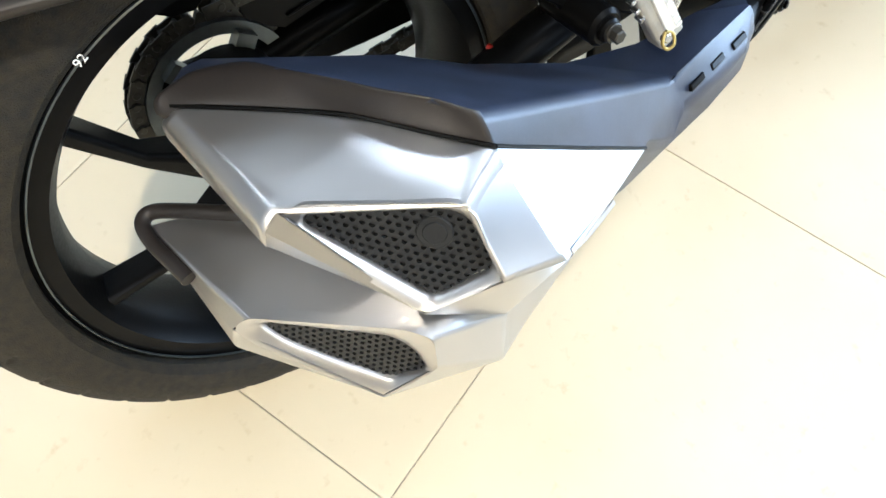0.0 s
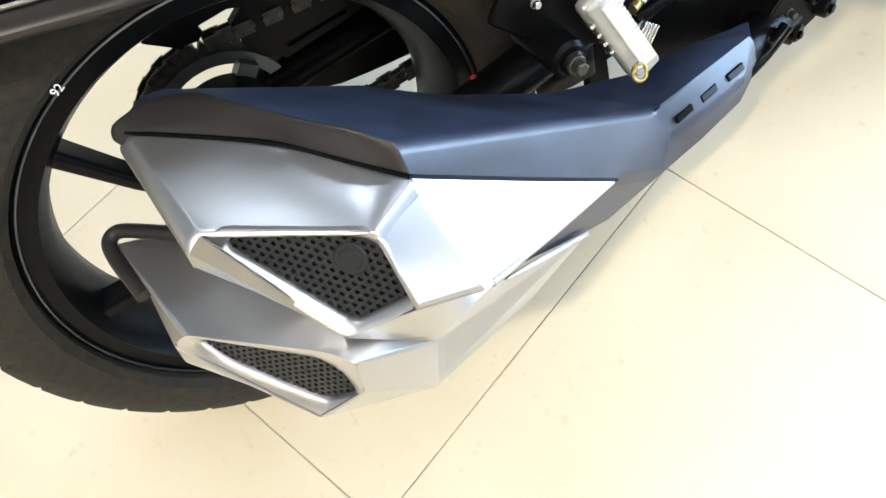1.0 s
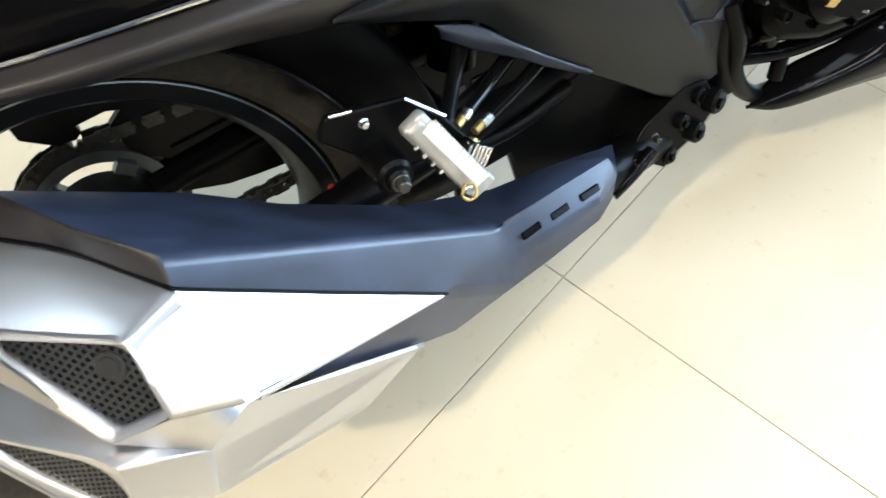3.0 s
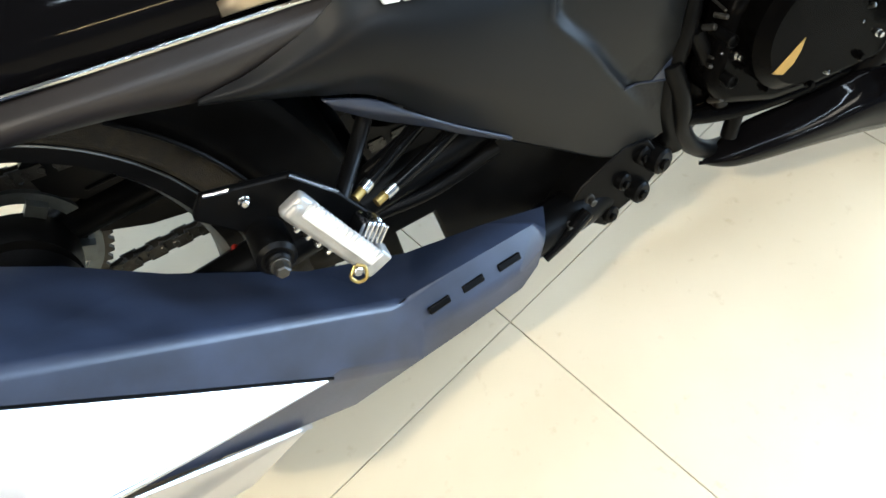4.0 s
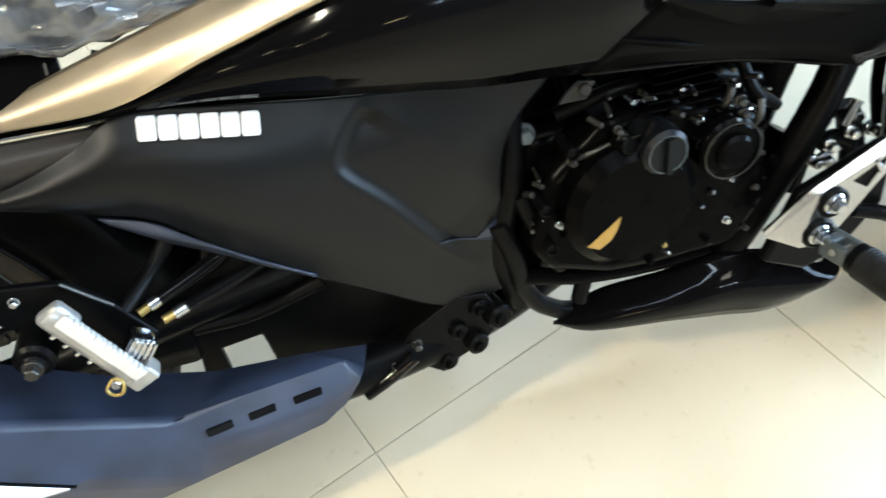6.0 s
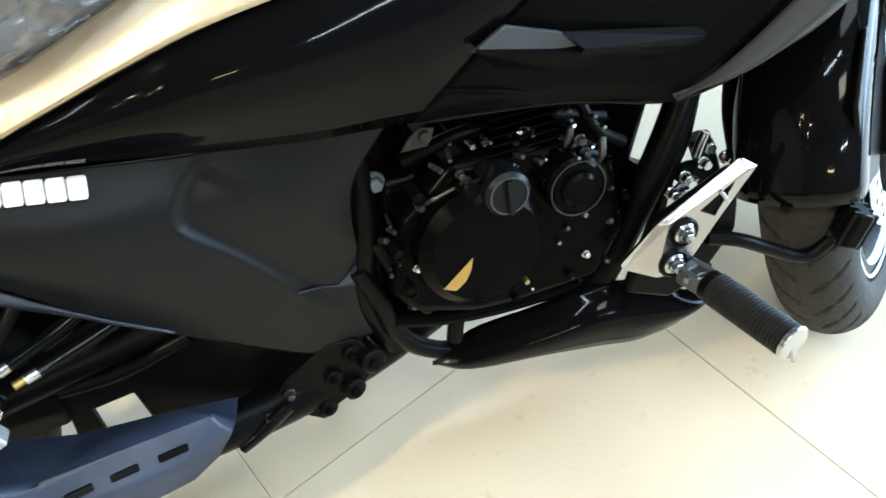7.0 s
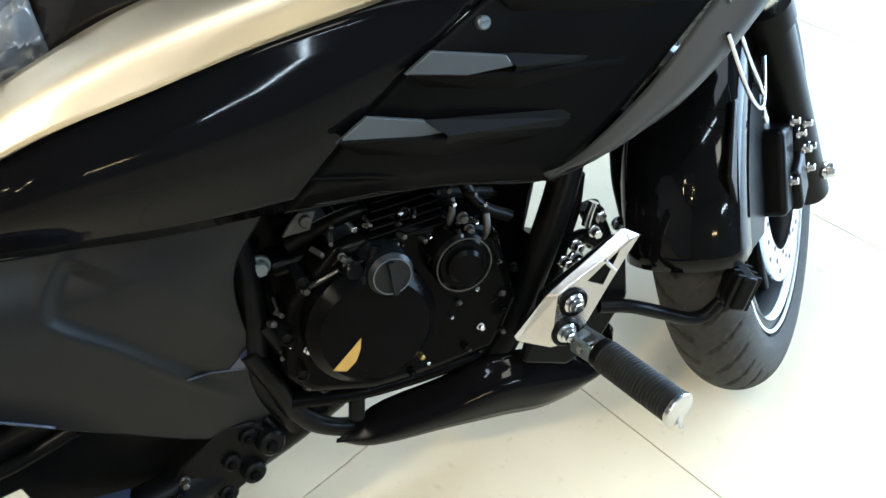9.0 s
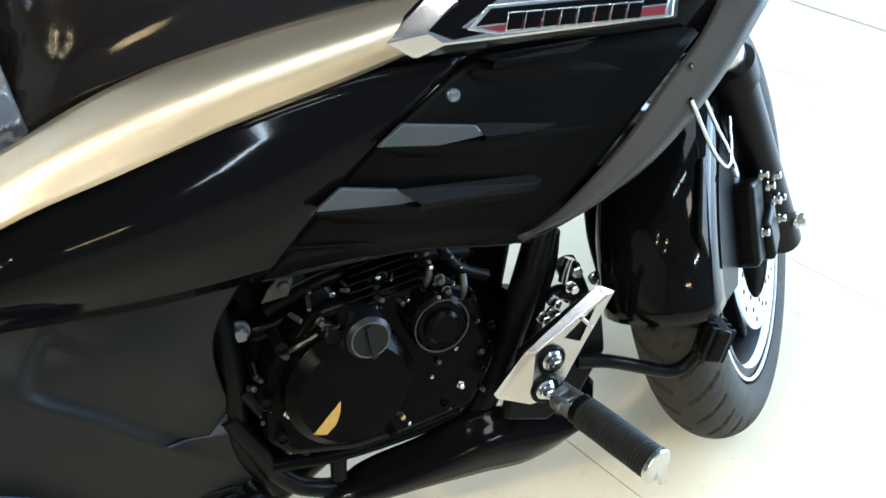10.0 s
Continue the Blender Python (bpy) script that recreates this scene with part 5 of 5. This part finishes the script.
part("peg_hinge", box(0.0, 0.0, 0.0, 0.022, 0.022, 0.018, pose(0.310, -0.178, 0.388, 0, 40, 10)), M_CHROME, ppeg, "bright steel hinge", bevel=0.004)
for k in range(5):
    part("hinge_rib", box(-0.009 + 0.0045 * k, -0.011, 0.0, 0.0022, 0.004, 0.017, pose(0.310, -0.178, 0.388, 0, 40, 10)), M_STEEL, ppeg, bevel=0.0006)
part("peg_spring_clip", tube([(0.287, -0.206, 0.381), (0.281, -0.210, 0.375), (0.285, -0.212, 0.369), (0.292, -0.212, 0.370), (0.294, -0.208, 0.377), (0.288, -0.206, 0.381)], 0.0015, 10), M_BRASS, ppeg, "brass-coloured spring clip")
part("clip_rivet", disc((0.288, -0.210, 0.376), 0.0040, 0.006, (0, -1, 0.2), 16), M_STEEL, ppeg, "bright clip rivet")
part("red_cap", disc((0.204, -0.088, 0.339), 0.0032, 0.010, (0, -1, 0), 16), M_RED, bike, "small red plug")
# shock absorber and cables behind the hanger
part("shock_body", tube([(0.42, 0.0, 0.52), (0.38, 0.0, 0.36)], 0.026, 16, smooth=False), M_FRAME, bike, "black rear shock absorber")
for e, m, t in (((0.3195, -0.147, 0.398), (0.370, -0.117, 0.404), (0.440, -0.085, 0.425)), ((0.3365, -0.147, 0.384), (0.403, -0.119, 0.390), (0.470, -0.090, 0.405))):
    back = Vector(e) - (Vector(m) - Vector(e)).normalized() * 0.010
    part("cable_sleeve", tube([e, m, t], 0.0052, 12, taper=0.0085), M_FENDER, bike, "black ribbed cable sleeve")
    part("cable_collar", tube([e, Vector(e).lerp(Vector(m), 0.16)], 0.0058, 12, smooth=False), M_STEEL, bike, "bright cable collar")
    part("cable_end", tube([e, back], 0.0042, 10, smooth=False), M_BRASS, bike, "yellow zinc cable end")
part("inner_panel", plate([(0.24, 0.50), (0.36, 0.48), (0.50, 0.38), (0.62, 0.30), (0.62, 0.52), (0.30, 0.54)], -0.03, 0.06), M_FRAME, bike, "black inner battery cover", bevel=0.008)
part("inner_guard", plate([(0.335, 0.36), (0.46, 0.41), (0.61, 0.36), (0.61, 0.22), (0.525, 0.205), (0.402, 0.215), (0.392, 0.280), (0.345, 0.275)], -0.08, 0.012), M_FRAME, bike, "black guard plate above the link pipe", bevel=0.003)
part("stay_bar", plate([(0.330, 0.30), (0.348, 0.31), (0.352, 0.24), (0.325, 0.24)], -0.08, 0.012), M_FRAME, bike, "black stay between the covers", bevel=0.002)
part("brake_line", tube([(0.335, -0.09, 0.319), (0.394, -0.09, 0.319), (0.465, -0.09, 0.336)], 0.008, 10), M_FRAME, bike, "black rubber hose")
part("side_stand", tube([(0.62, 0.10, 0.22), (0.60, 0.20, 0.06), (0.59, 0.212, 0.055)], 0.012, 12), M_FRAME, bike, "black side stand")

# ---- front end ----
ST, FL = radians(41.1), radians(21.3)
ax_a = Vector((math.cos(ST), math.sin(ST), 0))
ax_l = Vector((-math.sin(ST), math.cos(ST), 0))
ax_y = math.cos(FL) * ax_l - Vector((0, 0, math.sin(FL)))
ax_z = math.sin(FL) * ax_l + Vector((0, 0, math.cos(FL)))
mw = Matrix((ax_a, ax_y, ax_z)).transposed().to_4x4()
mw.translation = Vector((1.407, 0.005, 0)) + ax_z * 0.295
mf = bike.matrix_world.inverted() @ mw
front = wheel("front_wheel", 0.296, 0.05, 0.102, 6, 20, True, bike, mf)
rotor = bmesh.new()
n_r = 96
rr = [[rotor.verts.new((r * math.cos(2 * np.pi * k / n_r), y, r * math.sin(2 * np.pi * k / n_r))) for k in range(n_r)] for r, y in ((0.147, -0.047), (0.104, -0.047), (0.104, -0.051), (0.147, -0.051))]
for q in range(4):
    for k in range(n_r):
        rotor.faces.new((rr[q][k], rr[q][(k + 1) % n_r], rr[(q + 1) % 4][(k + 1) % n_r], rr[(q + 1) % 4][k]))
part("brake_disc", rotor, M_STEEL, front, "bright drilled brake disc")
for k in range(36):
    a = 2 * np.pi * k / 36
    r = (0.109, 0.121, 0.133)[k % 3]
    part("drill_hole", disc((r * math.cos(a), -0.0515, r * math.sin(a)), 0.0038, 0.001, (0, -1, 0), 10), M_FRAME, front)
fork = group_part("front_fork", bike, mf)
rk = radians(20.5)
ua = Vector((-math.sin(rk), 0, math.cos(rk)))
for sgn in (-1, 1):
    y = 0.079 * sgn
    part("fork_slider", tube([Vector((0.018, y, -0.045)), Vector((0.012, y, 0.0)) + ua * 0.30], 0.025, 20, smooth=False), M_FRAME, fork, "black fork slider")
    part("fork_tube", tube([Vector((0.012, y, 0.0)) + ua * 0.28, Vector((0.012, y, 0.0)) + ua * 0.62], 0.0205, 20, smooth=False), M_STEEL, fork, "chromed fork tube")
    part("fork_seal", tube([Vector((0.012, y, 0.0)) + ua * 0.285, Vector((0.012, y, 0.0)) + ua * 0.315], 0.029, 20, smooth=False), M_FRAME, fork, "black dust seal")
part("front_axle", join(tube([(0, -0.112, 0), (0, 0.112, 0)], 0.008, 14, smooth=False), hexbolt((0, -0.108, 0), 0.009, 0.010)), M_STEEL, fork, "steel front axle")
part("brake_caliper", join(box(-0.130, -0.062, 0.030, 0.060, 0.046, 0.105, pose(0, 0, 0, 0, 25, 0)), box(-0.085, -0.080, 0.05, 0.05, 0.03, 0.06)), M_FRAME, fork, "black brake caliper", bevel=0.008, segments=3)
# The last four are extra bolts added as glints.
for c in ((-0.085, -0.096, 0.118), (-0.12, -0.088, 0.075), (-0.060, -0.097, 0.05), (-0.10, -0.094, 0.145), (-0.070, -0.097, 0.085), (-0.052, -0.098, 0.110), (-0.045, -0.098, 0.072)):
    part("caliper_bolt", hexbolt(c, 0.0044, 0.008), M_STEEL, fork, "bright caliper bolt or added metal glint")
# mudguard round the front tyre
rows = []
for a in np.linspace(66, 162, 12):
    r0 = 0.318
    ca, sa = math.cos(radians(a)), math.sin(radians(a))
    w = 0.066
    rows.append([((r0 - dr) * ca, y, (r0 - dr) * sa) for y, dr in ((-w, 0.055), (-w * 0.95, 0.02), (-w * 0.55, 0.0), (0, -0.006), (w * 0.55, 0.0), (w * 0.95, 0.02), (w, 0.055))])
part("front_mudguard", sheet(rows, 3, 3), M_FENDER, fork, "gloss black front mudguard", thick=0.004)
part("fender_stay", plate([(-0.20, 0.24), (-0.262, 0.19), (-0.250, 0.075), (-0.175, 0.040), (-0.10, 0.10), (-0.10, 0.20)], -0.062, 0.006), M_FRAME, fork, "black mudguard stay plate", bevel=0.002)
for dz in (0.0, 0.022):
    part("brake_hose", tube([(-0.293 + dz, -0.09, 0.362 + dz), (-0.262 + dz, -0.09, 0.290 + dz), (-0.225 + dz * 0.5, -0.09, 0.244 + dz), (-0.20, -0.09, 0.245), (-0.18, -0.09, 0.275)], 0.0021, 10), M_CHROME, fork, "clear sleeved brake hose")
part("steering_head", tube([(1.10, 0, 0.86), (1.20, 0, 0.62)], 0.05, 20, smooth=False), M_FRAME, bike, "black steering head")

# ---- floor tiles ----
g = 0.0006
h = TILE / 2 - g
tile_bm = bmesh.new()
ring_a = [tile_bm.verts.new((sx * h, sy * h, -0.006)) for sx, sy in ((-1, -1), (1, -1), (1, 1), (-1, 1))]
ring_b = [tile_bm.verts.new((sx * h, sy * h, -0.0006)) for sx, sy in ((-1, -1), (1, -1), (1, 1), (-1, 1))]
ring_c = [tile_bm.verts.new((sx * (h - 0.0006), sy * (h - 0.0006), 0.0)) for sx, sy in ((-1, -1), (1, -1), (1, 1), (-1, 1))]
for p, q in ((ring_a, ring_b), (ring_b, ring_c)):
    for k in range(4):
        tile_bm.faces.new((p[k], p[(k + 1) % 4], q[(k + 1) % 4], q[k]))
tile_bm.faces.new(ring_c)
tile_mesh = bpy.data.meshes.new("floor_tile")
tile_bm.to_mesh(tile_mesh)
tile_bm.free()
tile_mesh.materials.append(M_TILE)
bx, by = Vector((math.cos(THETA), math.sin(THETA), 0)), Vector((-math.sin(THETA), math.cos(THETA), 0))
for i in range(-12, 14):
    for j in range(-13, 13):
        c = Vector((*CORNER, 0)) + bx * (i + 0.5) * TILE + by * (j + 0.5) * TILE
        if -3.9 < c.x < 5.5 and -4.3 < c.y < 4.9:
            o = new("floor_tile", tile_mesh)
            o.parent = floor
            o.matrix_world = Matrix.Translation(c) @ Matrix.Rotation(THETA, 4, "Z")
tagged(part("trim_threshold", box(0, 0, 0.0, 0.045, 6.4, 0.008, Matrix.Translation((2.44, 0.81, 0.0)) @ Matrix.Rotation(THETA, 4, "Z")), M_GLINT_STRIP, smooth=0), "pale stone threshold strip let into the tiled floor", "threshold", kind="structure")
